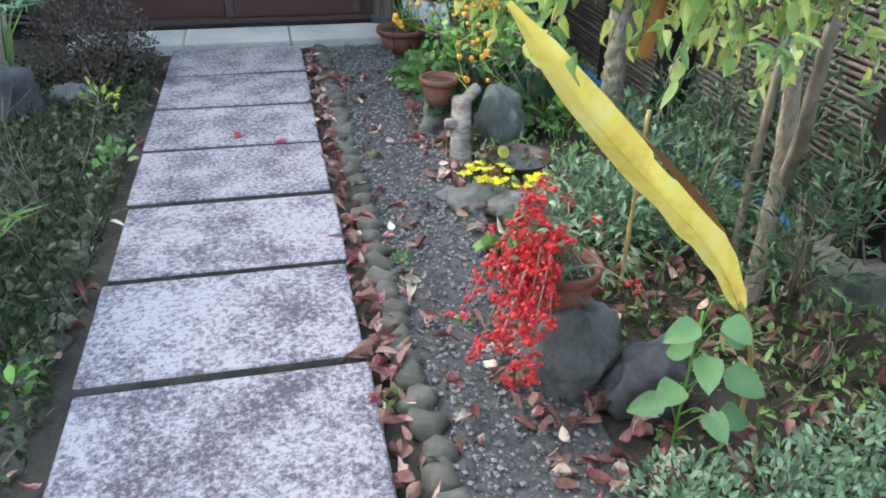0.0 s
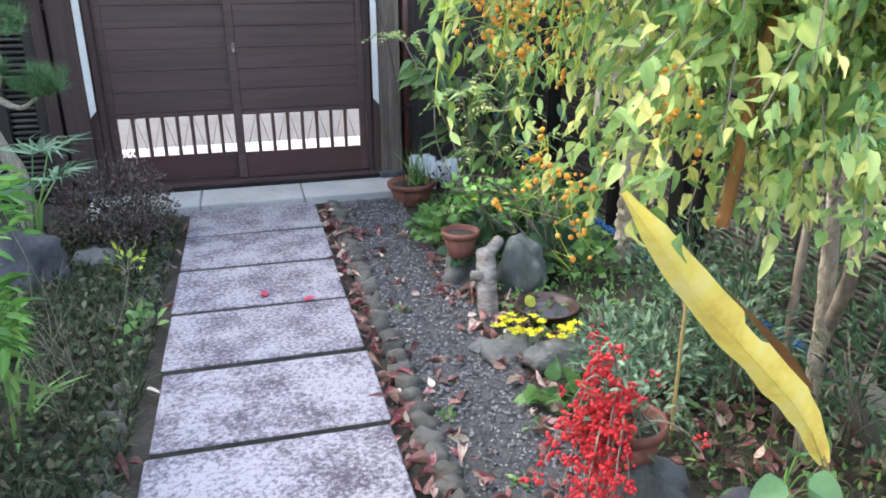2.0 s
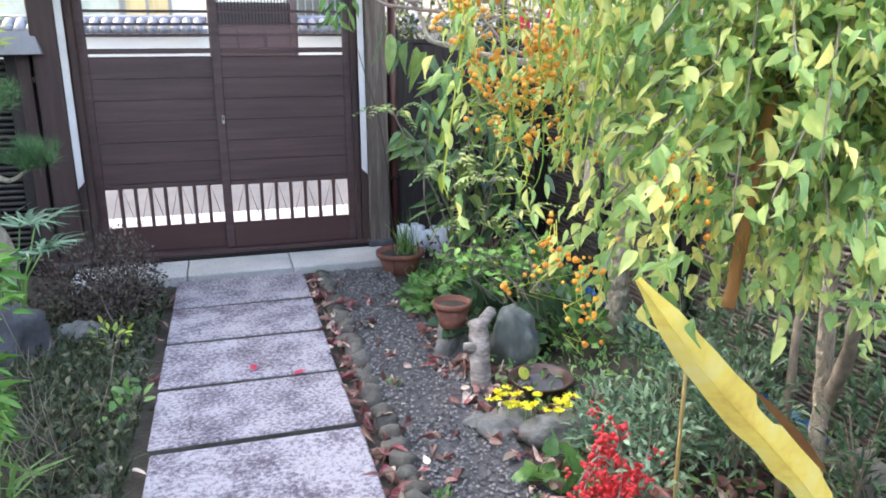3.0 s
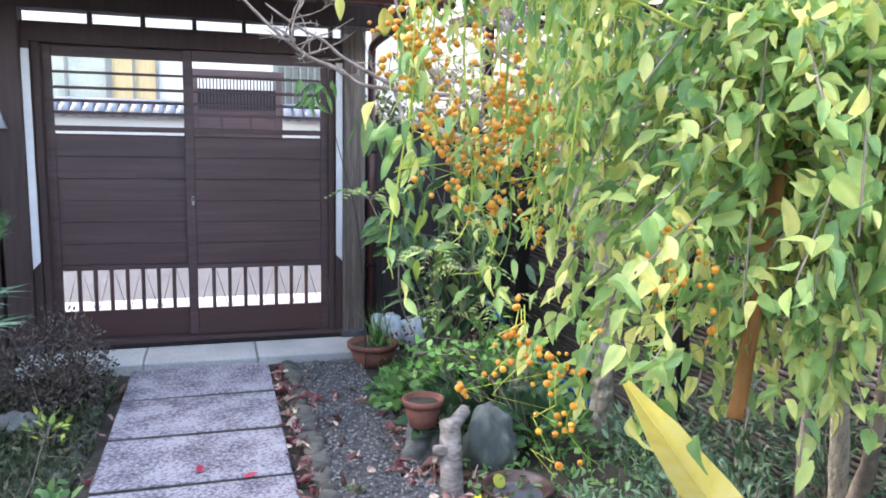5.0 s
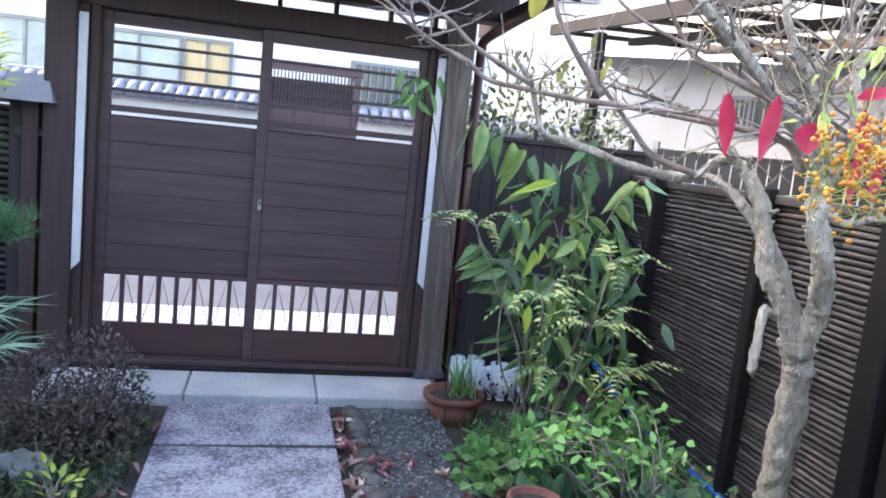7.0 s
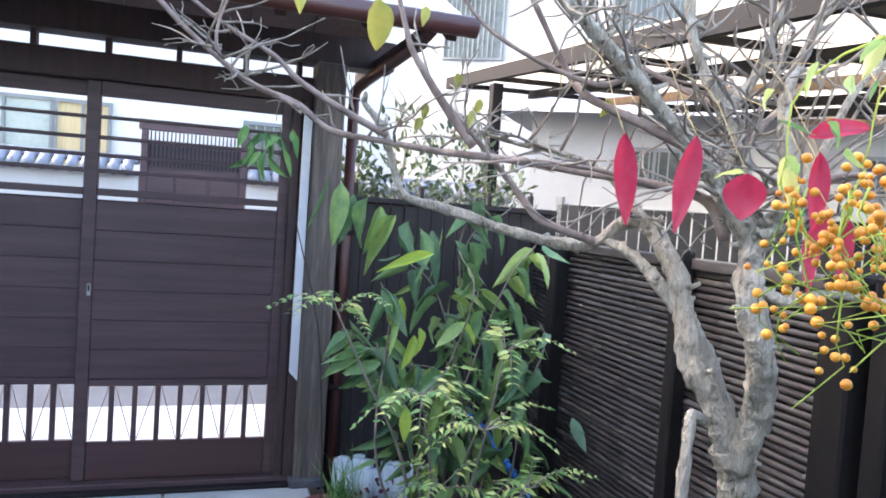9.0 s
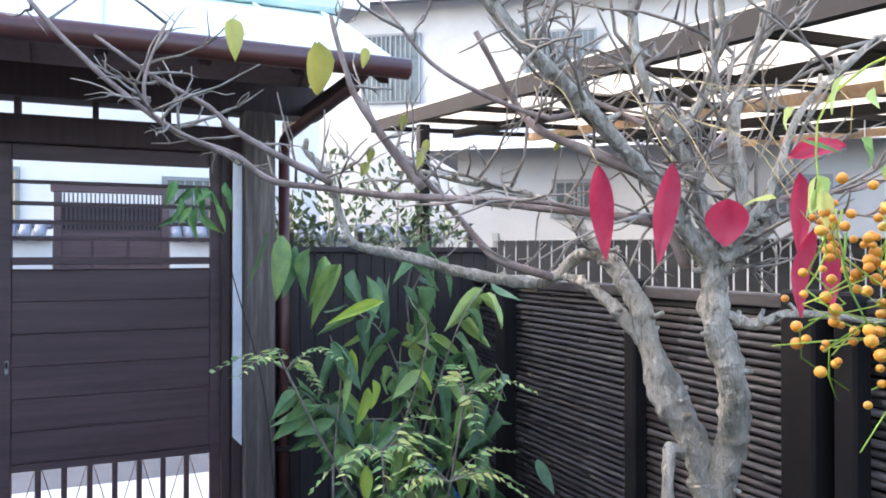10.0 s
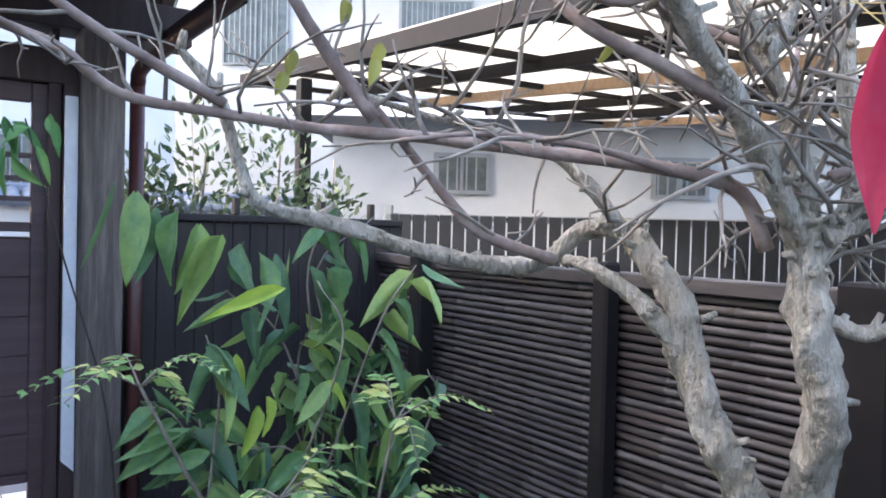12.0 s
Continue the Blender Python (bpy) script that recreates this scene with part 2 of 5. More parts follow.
M_STALK = material("straw_stalk", [(0.35, 0.25, 0.1), (0.55, 0.42, 0.18)], 0.7, 20, 4, 60, 0.2)
M_DARKTWIG = material("dark_twig", [(0.03, 0.022, 0.018), (0.07, 0.053, 0.045)], 0.9, 20, 5, 70, 0.3)
M_RUST = material("orange_branch", [(0.25, 0.10, 0.03), (0.42, 0.2, 0.07)], 0.8, 14, 6, 50, 0.4, stretch=(1, 1, 0.4))


# ---- mesh helpers ----
def mesh_from(name, verts, faces, mat, smooth=False):
    me = bpy.data.meshes.new(name)
    me.from_pydata([tuple(v) for v in verts], [], faces)
    me.materials.append(mat)
    if smooth:
        me.polygons.foreach_set("use_smooth", [True] * len(me.polygons))
    me.update()
    return me


def link(name, me, parent=None, at=None, label=""):
    ob = new(name, me)
    if parent is not None:
        ob.parent = parent
    if at is not None:
        ob.matrix_basis = at
    if label:
        ob["label"] = label
    return ob


def part(name, bm, mat, parent, label="", at=None, smooth=False):
    me = bpy.data.meshes.new(name)
    bm.to_mesh(me)
    bm.free()
    me.materials.append(mat)
    if smooth:
        me.polygons.foreach_set("use_smooth", [True] * len(me.polygons))
    return link(name, me, parent, at, label)


def thing(name, label, category, at=None, group="", kind=""):
    ob = new(name)
    ob.empty_display_size = 0.1
    if at is not None:
        ob.matrix_basis = at
    return tagged(ob, label, category, group, kind)


def box(x0, x1, y0, y1, z0, z1, bevel=0.004, bm=None):
    own = bmesh.new()
    bmesh.ops.create_cube(own, size=1.0)
    for v in own.verts:
        v.co = Vector(((x0 + x1) / 2 + v.co.x * (x1 - x0), (y0 + y1) / 2 + v.co.y * (y1 - y0), (z0 + z1) / 2 + v.co.z * (z1 - z0)))
    if bevel:
        bmesh.ops.bevel(own, geom=own.edges[:], offset=bevel, segments=1, affect="EDGES")
    if bm is None:
        return own
    me = bpy.data.meshes.new("tmp")
    own.to_mesh(me)
    own.free()
    bm.from_mesh(me)
    bpy.data.meshes.remove(me)
    return bm


def structure(name, bm, mat, label, category):
    ob = part(name, bm, mat, None)
    return tagged(ob, label, category, kind="structure")


def smooth_line(points, n=4):
    """Catmull-Rom through the points."""
    p = [Vector(q) for q in points]
    p = [p[0] * 2 - p[1]] + p + [p[-1] * 2 - p[-2]]
    out = []
    for i in range(1, len(p) - 2):
        for k in range(n):
            t = k / n
            a, b, c, d = p[i - 1], p[i], p[i + 1], p[i + 2]
            out.append(0.5 * ((2 * b) + (c - a) * t + (2 * a - 5 * b + 4 * c - d) * t * t + (3 * b - a - 3 * c + d) * t ** 3))
    out.append(p[-2])
    return out


def tube_data(points, r0, r1, segs=7, knobs=0.0, verts=None, faces=None):
    verts, faces = ([] if verts is None else verts), ([] if faces is None else faces)
    pts = [Vector(q) for q in points]
    base = len(verts)
    side = None
    for i, p in enumerate(pts):
        d = (pts[min(i + 1, len(pts) - 1)] - pts[max(i - 1, 0)]).normalized()
        if side is None:
            side = d.orthogonal().normalized()
        side = (side - d * side.dot(d)).normalized()
        up = d.cross(side)
        t = i / max(1, len(pts) - 1)
        r = r0 + (r1 - r0) * t
        for s in range(segs):
            a = 2 * math.pi * s / segs
            way = side * math.cos(a) + up * math.sin(a)
            rr = r * (1 + knobs * (noise.noise(p * 16 + way * .9) + .8 * noise.noise(p * 45 + way * 1.6))) if knobs else r
            verts.append(p + (side * math.cos(a) + up * math.sin(a)) * rr)
        if i:
            b = base + (i - 1) * segs
            for s in range(segs):
                t2 = (s + 1) % segs
                faces.append((b + s, b + t2, b + segs + t2, b + segs + s))
    faces.append(tuple(base + s for s in reversed(range(segs))))
    faces.append(tuple(base + (len(pts) - 1) * segs + s for s in range(segs)))
    return verts, faces


def tube(name, points, r0, r1, mat, parent, segs=7, knobs=0.0, n=4, label=""):
    v, f = tube_data(smooth_line(points, n) if n else points, r0, r1, segs, knobs)
    return link(name, mesh_from(name, v, f, mat, True), parent, None, label)


def lathe(profile, segs=24):
    bm = bmesh.new()
    rings = []
    for r, z in profile:
        rings.append([bm.verts.new((r * math.cos(2 * math.pi * s / segs), r * math.sin(2 * math.pi * s / segs), z)) for s in range(segs)])
    for a, b in zip(rings, rings[1:]):
        for s in range(segs):
            bm.faces.new((a[s], a[(s + 1) % segs], b[(s + 1) % segs], b[s]))
    bm.faces.new(list(reversed(rings[0])))
    bm.faces.new(rings[-1])
    return bm


def rock_bm(sx, sy, sz, seed, rough=0.42, sub=4):
    bm = bmesh.new()
    bmesh.ops.create_icosphere(bm, subdivisions=sub, radius=1.0)
    o = Vector((seed * 3.1, seed * 1.7, seed * 0.9))
    for v in bm.verts:
        d = v.co.normalized()
        k = 1 + rough * noise.noise(d * 1.4 + o) + rough * 0.5 * abs(noise.noise(d * 2.6 + o)) + rough * .22 * noise.noise(d * 7 + o)
        q = d * k
        q.z = max(q.z, -0.55)
        v.co = Vector((q.x * sx, q.y * sy, (q.z + 0.55) / 1.55 * sz))
    return bm


OVAL = (np.array([(0, 0, 0), (0, .33, .02), (0, .68, .02), (0, 1, -.06), (-.5, .30, .06), (-.40, .68, .05), (.5, .30, .06), (.40, .68, .05)], float),
        [(0, 1, 4), (4, 1, 2, 5), (5, 2, 3), (0, 6, 1), (1, 6, 7, 2), (7, 3, 2)])
LANCE = (np.array([(0, 0, 0), (0, .35, .03), (0, .7, .0), (0, 1, -.12), (-.5, .28, .07), (-.30, .68, .03), (.5, .28, .07), (.30, .68, .03)], float), OVAL[1])
HEART = (np.array([(0, .08, 0), (0, .35, .0), (0, .7, .0), (0, 1, -.08), (-.55, .22, .08), (-.38, .66, .05), (.55, .22, .08), (.38, .66, .05)], float), OVAL[1])


def fine_leaf(width_at, droop=.22, fold=.16, wave=.03, k=7):
    """A leaf of k stations and five points across, as long as 1 and at most 1 wide."""
    v, f = [], []
    for i in range(k):
        u = i / (k - 1)
        w = .5 * width_at(u)
        for j, o in enumerate((-1, -.5, 0, .5, 1)):
            v.append((o * w, u - .04 * abs(o) * (1 - u), fold * abs(o) * w * 2 - droop * u * u + wave * math.sin(u * 9 + j)))
        if i:
            b = (i - 1) * 5
            f += [(b + j, b + j + 1, b + j + 6, b + j + 5) for j in range(4)]
    return np.array(v, float), f


BIGLEAF = fine_leaf(lambda u: max(.04, math.sin(math.pi * min(1, u ** .8 * .98 + .02)) ** .85 * (1 - .15 * u)))
BIGHEART = fine_leaf(lambda u: max(.06, math.sin(math.pi * min(1, u ** .62 * .97 + .03)) ** .62), .18, .12)
STRAP = fine_leaf(lambda u: max(.05, math.sin(math.pi * (u * .92 + .06)) ** .5), .12, .35, .05)
BLADE = (np.array([(-.5, 0, 0), (.5, 0, 0), (-.42, .5, .12), (.42, .5, .12), (0, 1, -.05)], float), [(0, 1, 3, 2), (2, 3, 4)])
NEEDLE = (np.array([(-.5, 0, 0), (.5, 0, 0), (0, 1, 0)], float), [(0, 1, 2)])


def frames_of(dirs, ups):
    """Rotation matrices whose y follows dirs and z leans to ups."""
    y = dirs / np.linalg.norm(dirs, axis=1, keepdims=True)
    x = np.cross(y, ups)
    x /= np.maximum(np.linalg.norm(x, axis=1, keepdims=True), 1e-6)
    z = np.cross(x, y)
    return np.stack([x, y, z], axis=2)


def leaves(name, pos, dirs, lengths, widths, mat, parent=None, shape=OVAL, ups=None, label="", curl=0.0):
    """Many leaves as one mesh; each is a folded blade of its own."""
    pos, dirs = np.asarray(pos, float), np.asarray(dirs, float)
    n = len(pos)
    if ups is None:
        ups = np.tile((0.0, 0.0, 1.0), (n, 1)) + NR.normal(0, 0.5, (n, 3))
    rot = frames_of(dirs, ups)
    tv, tf = shape
    local = np.repeat(tv[None], n, 0).copy()
    local[:, :, 0] *= np.asarray(widths)[:, None]
    local[:, :, 1] *= np.asarray(lengths)[:, None]
    local[:, :, 2] *= np.asarray(lengths)[:, None] * (1 + curl * NR.normal(0, 1, n))[:, None]
    v = np.einsum("nij,nkj->nki", rot, local) + pos[:, None]
    k = len(tv)
    faces = [tuple(i * k + j for j in f) for i in range(n) for f in tf]
    ob = link(name, mesh_from(name, v.reshape(-1, 3), faces, mat, k > 30), parent, None, label)
    if n > 20 and parent is not None:
        ob["kind"] = "stuff"
    return ob


def spheres(name, pos, radii, mat, parent, label="", sub=1):
    bm = bmesh.new()
    bmesh.ops.create_icosphere(bm, subdivisions=sub, radius=1.0)
    tv = np.array([v.co[:] for v in bm.verts])
    tf = [tuple(v.index for v in f.verts) for f in bm.faces]
    bm.free()
    verts, faces = [], []
    for i, (p, r) in enumerate(zip(pos, radii)):
        verts.append(tv * r + np.asarray(p))
        faces += [tuple(i * len(tv) + j for j in f) for f in tf]
    ob = link(name, mesh_from(name, np.concatenate(verts), faces, mat, True), parent, None, label)
    ob["kind"] = "stuff"
    return ob


def rand_dirs(n, bias=(0, 0, 0), spread=1.0):
    return NR.normal(0, spread, (n, 3)) + np.asarray(bias)


def along(lines, n, jitter):
    """n random points near the polylines, with the way of the line there."""
    segs, dirs = [], []
    for ln in lines:
        for a, b in zip(ln, ln[1:]):
            segs.append((np.array(a), np.array(b)))
    w = np.array([np.linalg.norm(b - a) for a, b in segs])
    pick = NR.choice(len(segs), n, p=w / w.sum())
    t = NR.random(n)[:, None]
    a = np.array([segs[i][0] for i in pick])
    b = np.array([segs[i][1] for i in pick])
    return a + (b - a) * t + NR.normal(0, jitter, (n, 3)), b - a


# ---- ground and paving ----
structure("ground", box(-400, 400, -400, 400, -0.5, -0.12, 0), M_SOIL, "bare earth reaching to the horizon", "ground")
structure("road", box(-40, 40, 7.62, 11.0, -0.10, -0.03, 0), M_ASPHALT, "grey asphalt street beyond the gate", "road")
structure("apron", box(-6, 6, 6.30, 7.618, -0.10, -0.02, 0), M_APRON, "pale concrete strip in front of the gate", "pavement")


def bumpy(x0, x1, y0, y1, z, step, amp, mat, name, label, category, freq=3.0):
    nx, ny = int((x1 - x0) / step) + 1, int((y1 - y0) / step) + 1
    v = [(x0 + (x1 - x0) * i / (nx - 1), y0 + (y1 - y0) * j / (ny - 1), z + amp * noise.fractal(Vector((x0 + (x1 - x0) * i / (nx - 1), y0 + (y1 - y0) * j / (ny - 1), 0)) * freq, 1.0, 2.0, 4)) for j in range(ny) for i in range(nx)]
    f = [(j * nx + i, j * nx + i + 1, (j + 1) * nx + i + 1, (j + 1) * nx + i) for j in range(ny - 1) for i in range(nx - 1)]
    ob = link(name, mesh_from(name, v, f, mat, True))
    return tagged(ob, label, category, kind="structure")


bumpy(-5.3, 2.4, -0.9, 6.3, -0.055, 0.08, 0.02, M_SOIL, "soil", "dark damp garden soil on both sides of the path", "soil")
bumpy(0.50, 0.98, -0.6, 5.53, -0.032, 0.04, 0.008, M_GRAVEL_BED, "gravel_bed", "strip of dark fine gravel beside the path", "gravel", 8)

# stepping slabs
path = thing("paved_path", "garden path of pale washed concrete slabs with dark joints", "path", kind="structure")
slab_me = None
for k in range(12):
    y1 = 5.5 - 0.547 * k
    if slab_me is None:
        bm = box(-0.4, 0.4, -0.256, 0.256, -0.055, 0.0, 0.006)
        slab_me = bpy.data.meshes.new("slab")
        bm.to_mesh(slab_me)
        bm.free()
        slab_me.materials.append(M_SLAB)
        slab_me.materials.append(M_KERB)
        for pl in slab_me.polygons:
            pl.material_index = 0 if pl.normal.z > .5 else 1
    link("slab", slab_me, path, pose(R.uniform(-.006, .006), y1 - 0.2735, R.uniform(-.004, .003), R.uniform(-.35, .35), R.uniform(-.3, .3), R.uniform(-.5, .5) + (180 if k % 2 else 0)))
# bed coloured near-black to stand for the shadow between the slabs
structure("path_bed", box(-0.44, 0.44, -1.1, 5.545, -0.13, -0.075, 0), M_GAP_BLACK, "bed under the path slabs, near-black for the shadow in the joints", "soil")

step = thing("threshold", "pale granite step slabs in front of the gate", "step", kind="structure")
for x0, x1 in ((-1.06, -0.349), (-0.343, 0.338), (0.344, 1.03)):
    part("slab", box(x0, x1, 5.56, 6.28, -0.1, 0.012, 0.008), M_THRESH, step)

# kerb stones along both sides
kerb = thing("stone_kerb", "row of small rounded mossy kerb stones", "kerb", kind="structure")
meshes = []
for s in range(5):
    me = bpy.data.meshes.new("stone")
    b = rock_bm(0.05, 0.052, 0.07, s + 2, 0.55, 2)
    b.to_mesh(me)
    b.free()
    me.materials.append(M_KERB)
    me.polygons.foreach_set("use_smooth", [True] * len(me.polygons))
    meshes.append(me)
y = 5.45
while y > 1.0:
    link("stone", meshes[R.randrange(5)], kerb, pose(0.515 + R.uniform(-.012, .012), y, -0.062, R.uniform(-8, 8), R.uniform(-8, 8), R.uniform(0, 360)))
    y -= R.uniform(0.082, 0.105)
kerb_l = thing("stone_kerb", "row of worn grey kerb stones sunk beside the weeds", "kerb", kind="structure")
y = 5.5
while y > 1.4:
    link("stone", meshes[R.randrange(5)], kerb_l, pose(-0.54 + R.uniform(-.015, .015), y, -0.092, R.uniform(-8, 8), R.uniform(-8, 8), R.uniform(0, 360)))
    y -= R.uniform(0.085, 0.115)

# loose gravel
oct_v = np.array([(1, 0, 0), (-1, 0, 0), (0, 1, 0), (0, -1, 0), (0, 0, 1), (0, 0, -1)], float)
oct_f = [(0, 2, 4), (2, 1, 4), (1, 3, 4), (3, 0, 4), (2, 0, 5), (1, 2, 5), (3, 1, 5), (0, 3, 5)]


def pebbles(name, n, area, size, z, mat, label):
    gv, gf = [], []
    for i in range(n):
        r = NR.uniform(*size) * np.array([1, NR.uniform(.7, 1.1), NR.uniform(.5, .8)])
        v = (oct_v * (1 + NR.normal(0, .14, (6, 1)))) * r
        a = NR.uniform(0, 6.28)
        c, s = math.cos(a), math.sin(a)
        v = v @ np.array([(c, -s, 0), (s, c, 0), (0, 0, 1)])
        gv.append(v + np.array([NR.uniform(area[0], area[1]), NR.uniform(area[2], area[3]), z + NR.uniform(-.002, .005)]))
        gf += [tuple(i * 6 + j for j in f) for f in oct_f]
    ob = link(name, mesh_from(name, np.concatenate(gv), gf, mat, False))
    return tagged(ob, label, "gravel", kind="stuff")


pebbles("gravel", 6500, (0.53, 0.97, 1.0, 5.52), (0.004, 0.011), -0.026, M_GRAVEL, "loose dark grey gravel beside the path")


def scatter(n, areas):
    out = []
    for _ in range(n):
        x0, x1, y0, y1 = areas[R.randrange(len(areas))]
        out.append((R.uniform(x0, x1), R.uniform(y0, y1)))
    return out


# fallen leaves
pts = scatter(260, [(0.41, 0.5, 1.2, 5.4)]) + scatter(620, [(0.84, 1.2, 2.4, 4.9), (0.9, 1.25, 3.0, 4.3), (1.0, 1.8, 1.0, 3.3), (0.75, 1.1, 1.3, 2.4)]) + scatter(34, [(-0.5, -0.41, 1.4, 5.3), (0.52, 0.95, 1.5, 5.0)])
n = len(pts)
tagged(leaves("fallen_leaves", [(x, y, R.uniform(-.03, -.005)) for x, y in pts], np.column_stack([NR.normal(0, 1, n), NR.normal(0, 1, n), NR.normal(0.1, .25, n)]), NR.uniform(.04, .085, n), NR.uniform(.02, .038, n), L_DEAD, None, BIGLEAF, curl=1.5), "dry red, brown and tan fallen leaves on the soil", "fallen leaves", kind="stuff")
for x, y, a in ((0.19, 3.84, 30), (0.02, 3.94, 100)):
    d = (math.cos(radians(a)), math.sin(radians(a)), 0.12)
    tagged(leaves("fallen_leaf", [(x, y, 0.004)], [d], [0.07], [0.035], L_RED, None, OVAL, ups=np.array([[0, 0, 1.0]])), "small pinkish red fallen leaf on a slab", "leaf", "leaves on the path")

# ---- gate ----
gate = thing("gate", "dark brown two-leaf sliding wooden gate, closed", "gate", kind="structure")


def gate_leaf(name, x0, x1, y, stile_l, stile_r):
    leaf = link(name, None, gate)
    t = 0.016
    part("stile", box(x0, x0 + stile_l, y - t, y + t, 0.055, 1.945), M_GATE, leaf)
    part("stile", box(x1 - stile_r, x1, y - t, y + t, 0.055, 1.945), M_GATE, leaf)
    a, b = x0 + stile_l, x1 - stile_r
    part("top_rail", box(a, b, y - t, y + t, 1.875, 1.945), M_GATE, leaf)
    part("bottom_board", box(a, b, y - t + .004, y + t, 0.055, 0.24), M_GATE_LOW, leaf)
    part("middle_rail", box(a, b, y - t - .002, y + t, 0.512, 0.544), M_GATE, leaf)
    for k in range(6):
        z0 = 0.546 + k * 0.1415
        part("board", box(a, b, y - t + .006, y + t - .004, z0, z0 + 0.1402, 0.0025), M_GATE, leaf)
    part("back_board", box(a, b, y + t - .003, y + t, 0.53, 1.394, 0), M_GATE, leaf)
    part("lock_rail", box(a, b, y - t, y + t, 1.388, 1.396), M_GATE, leaf)
    for z, hgt in ((1.414, 0.034), (1.522, 0.018), (1.594, 0.018), (1.676, 0.018), (1.772, 0.016)):
        part("bar", box(a, b, y - t, y + t - .006, z, z + hgt, 0.003), M_GATE, leaf)
    w = (b - a) / 8
    for k in range(1, 8):
        part("slot_bar", box(a + w * k - 0.012, a + w * k + 0.012, y - t, y + t, 0.24, 0.512, 0.003), M_GATE, leaf)
    for k in range(8):
        u, v = a + w * k + 0.014, a + w * (k + 1) - 0.014
        if k % 2:
            u, v = v, u
        tube("brace_wire", [(u, y + t - .004, 0.245), (v, y + t - .004, 0.508)], 0.0022, 0.0022, M_GATE, leaf, 5, 0, 0)
    return leaf


gate_leaf("left_leaf", -0.915, -0.022, 6.095, 0.06, 0.055)
right = gate_leaf("right_leaf", -0.08, 0.862, 6.05, 0.06, 0.055)
part("handle", box(-0.045, -0.027, 6.024, 6.036, 0.942, 1.002, 0.004), M_METAL, right, "small nickel finger pull")
part("handle_recess", box(-0.040, -0.032, 6.022, 6.026, 0.967, 0.995, 0.001), M_STEEL, right)

part("sill_rail", box(-1.0, 0.955, 5.985, 6.15, 0.012, 0.052), M_GATE, gate)
part("sill_track", box(-1.0, 0.955, 5.93, 5.984, 0.012, 0.03), M_STEEL, gate, "grey metal door track")
part("lintel", box(-1.14, 1.10, 6.0, 6.14, 1.947, 2.07), M_POST_DARK, gate)
part("eave_beam", box(-1.35, 1.35, 5.98, 6.15, 2.145, 2.29), M_POST_DARK, gate)
for x in (-0.62, -0.31, 0.0, 0.31, 0.62, 0.88):
    part("strut_block", box(x - .013, x + .013, 6.03, 6.10, 2.07, 2.145), M_POST_DARK, gate)
for s, mt, w in ((-1, M_POST_DARK, .05), (1, M_POST, 0)):
    a, b = sorted((s * (0.95 + w), s * (1.10 + w)))
    part("post", box(a, b, 5.93, 6.08, 0.05, 2.145, 0.008), mt, gate)
    a, b = sorted((s * (0.93 + w), s * (1.12 + w)))
    part("post_base", box(a, b, 5.905, 6.11, 0.012, 0.06, 0.008), M_DARKROCK, gate)
    a, b = sorted((s * (0.856 + w), s * (0.90 + w)))
    part("jamb", box(a, b, 6.0, 6.12, 0.05, 1.947), M_POST_DARK, gate)
    # white side board, cut on the slant at its foot
    bm = bmesh.new()
    i, o = s * (0.904 + w), s * (0.946 + w)
    prof = [(i, 1.90), (o, 1.90), (o, 0.55), (i, 0.595)]
    front = [bm.verts.new((x, 5.955, z)) for x, z in prof]
    back = [bm.verts.new((x, 5.975, z)) for x, z in prof]
    bm.faces.new(front)
    bm.faces.new(list(reversed(back)))
    for q in range(4):
        bm.faces.new((front[q], back[q], back[(q + 1) % 4], front[(q + 1) % 4]))
    bmesh.ops.recalc_face_normals(bm, faces=bm.faces[:])
    part("side_board", bm, M_WHITE, gate, "white painted narrow board")
    a, b = sorted((s * (0.902 + w), s * (0.948 + w)))
    part("side_panel", box(a, b, 5.98, 6.08, 0.05, 1.947, 0.002), M_POST_DARK, gate)

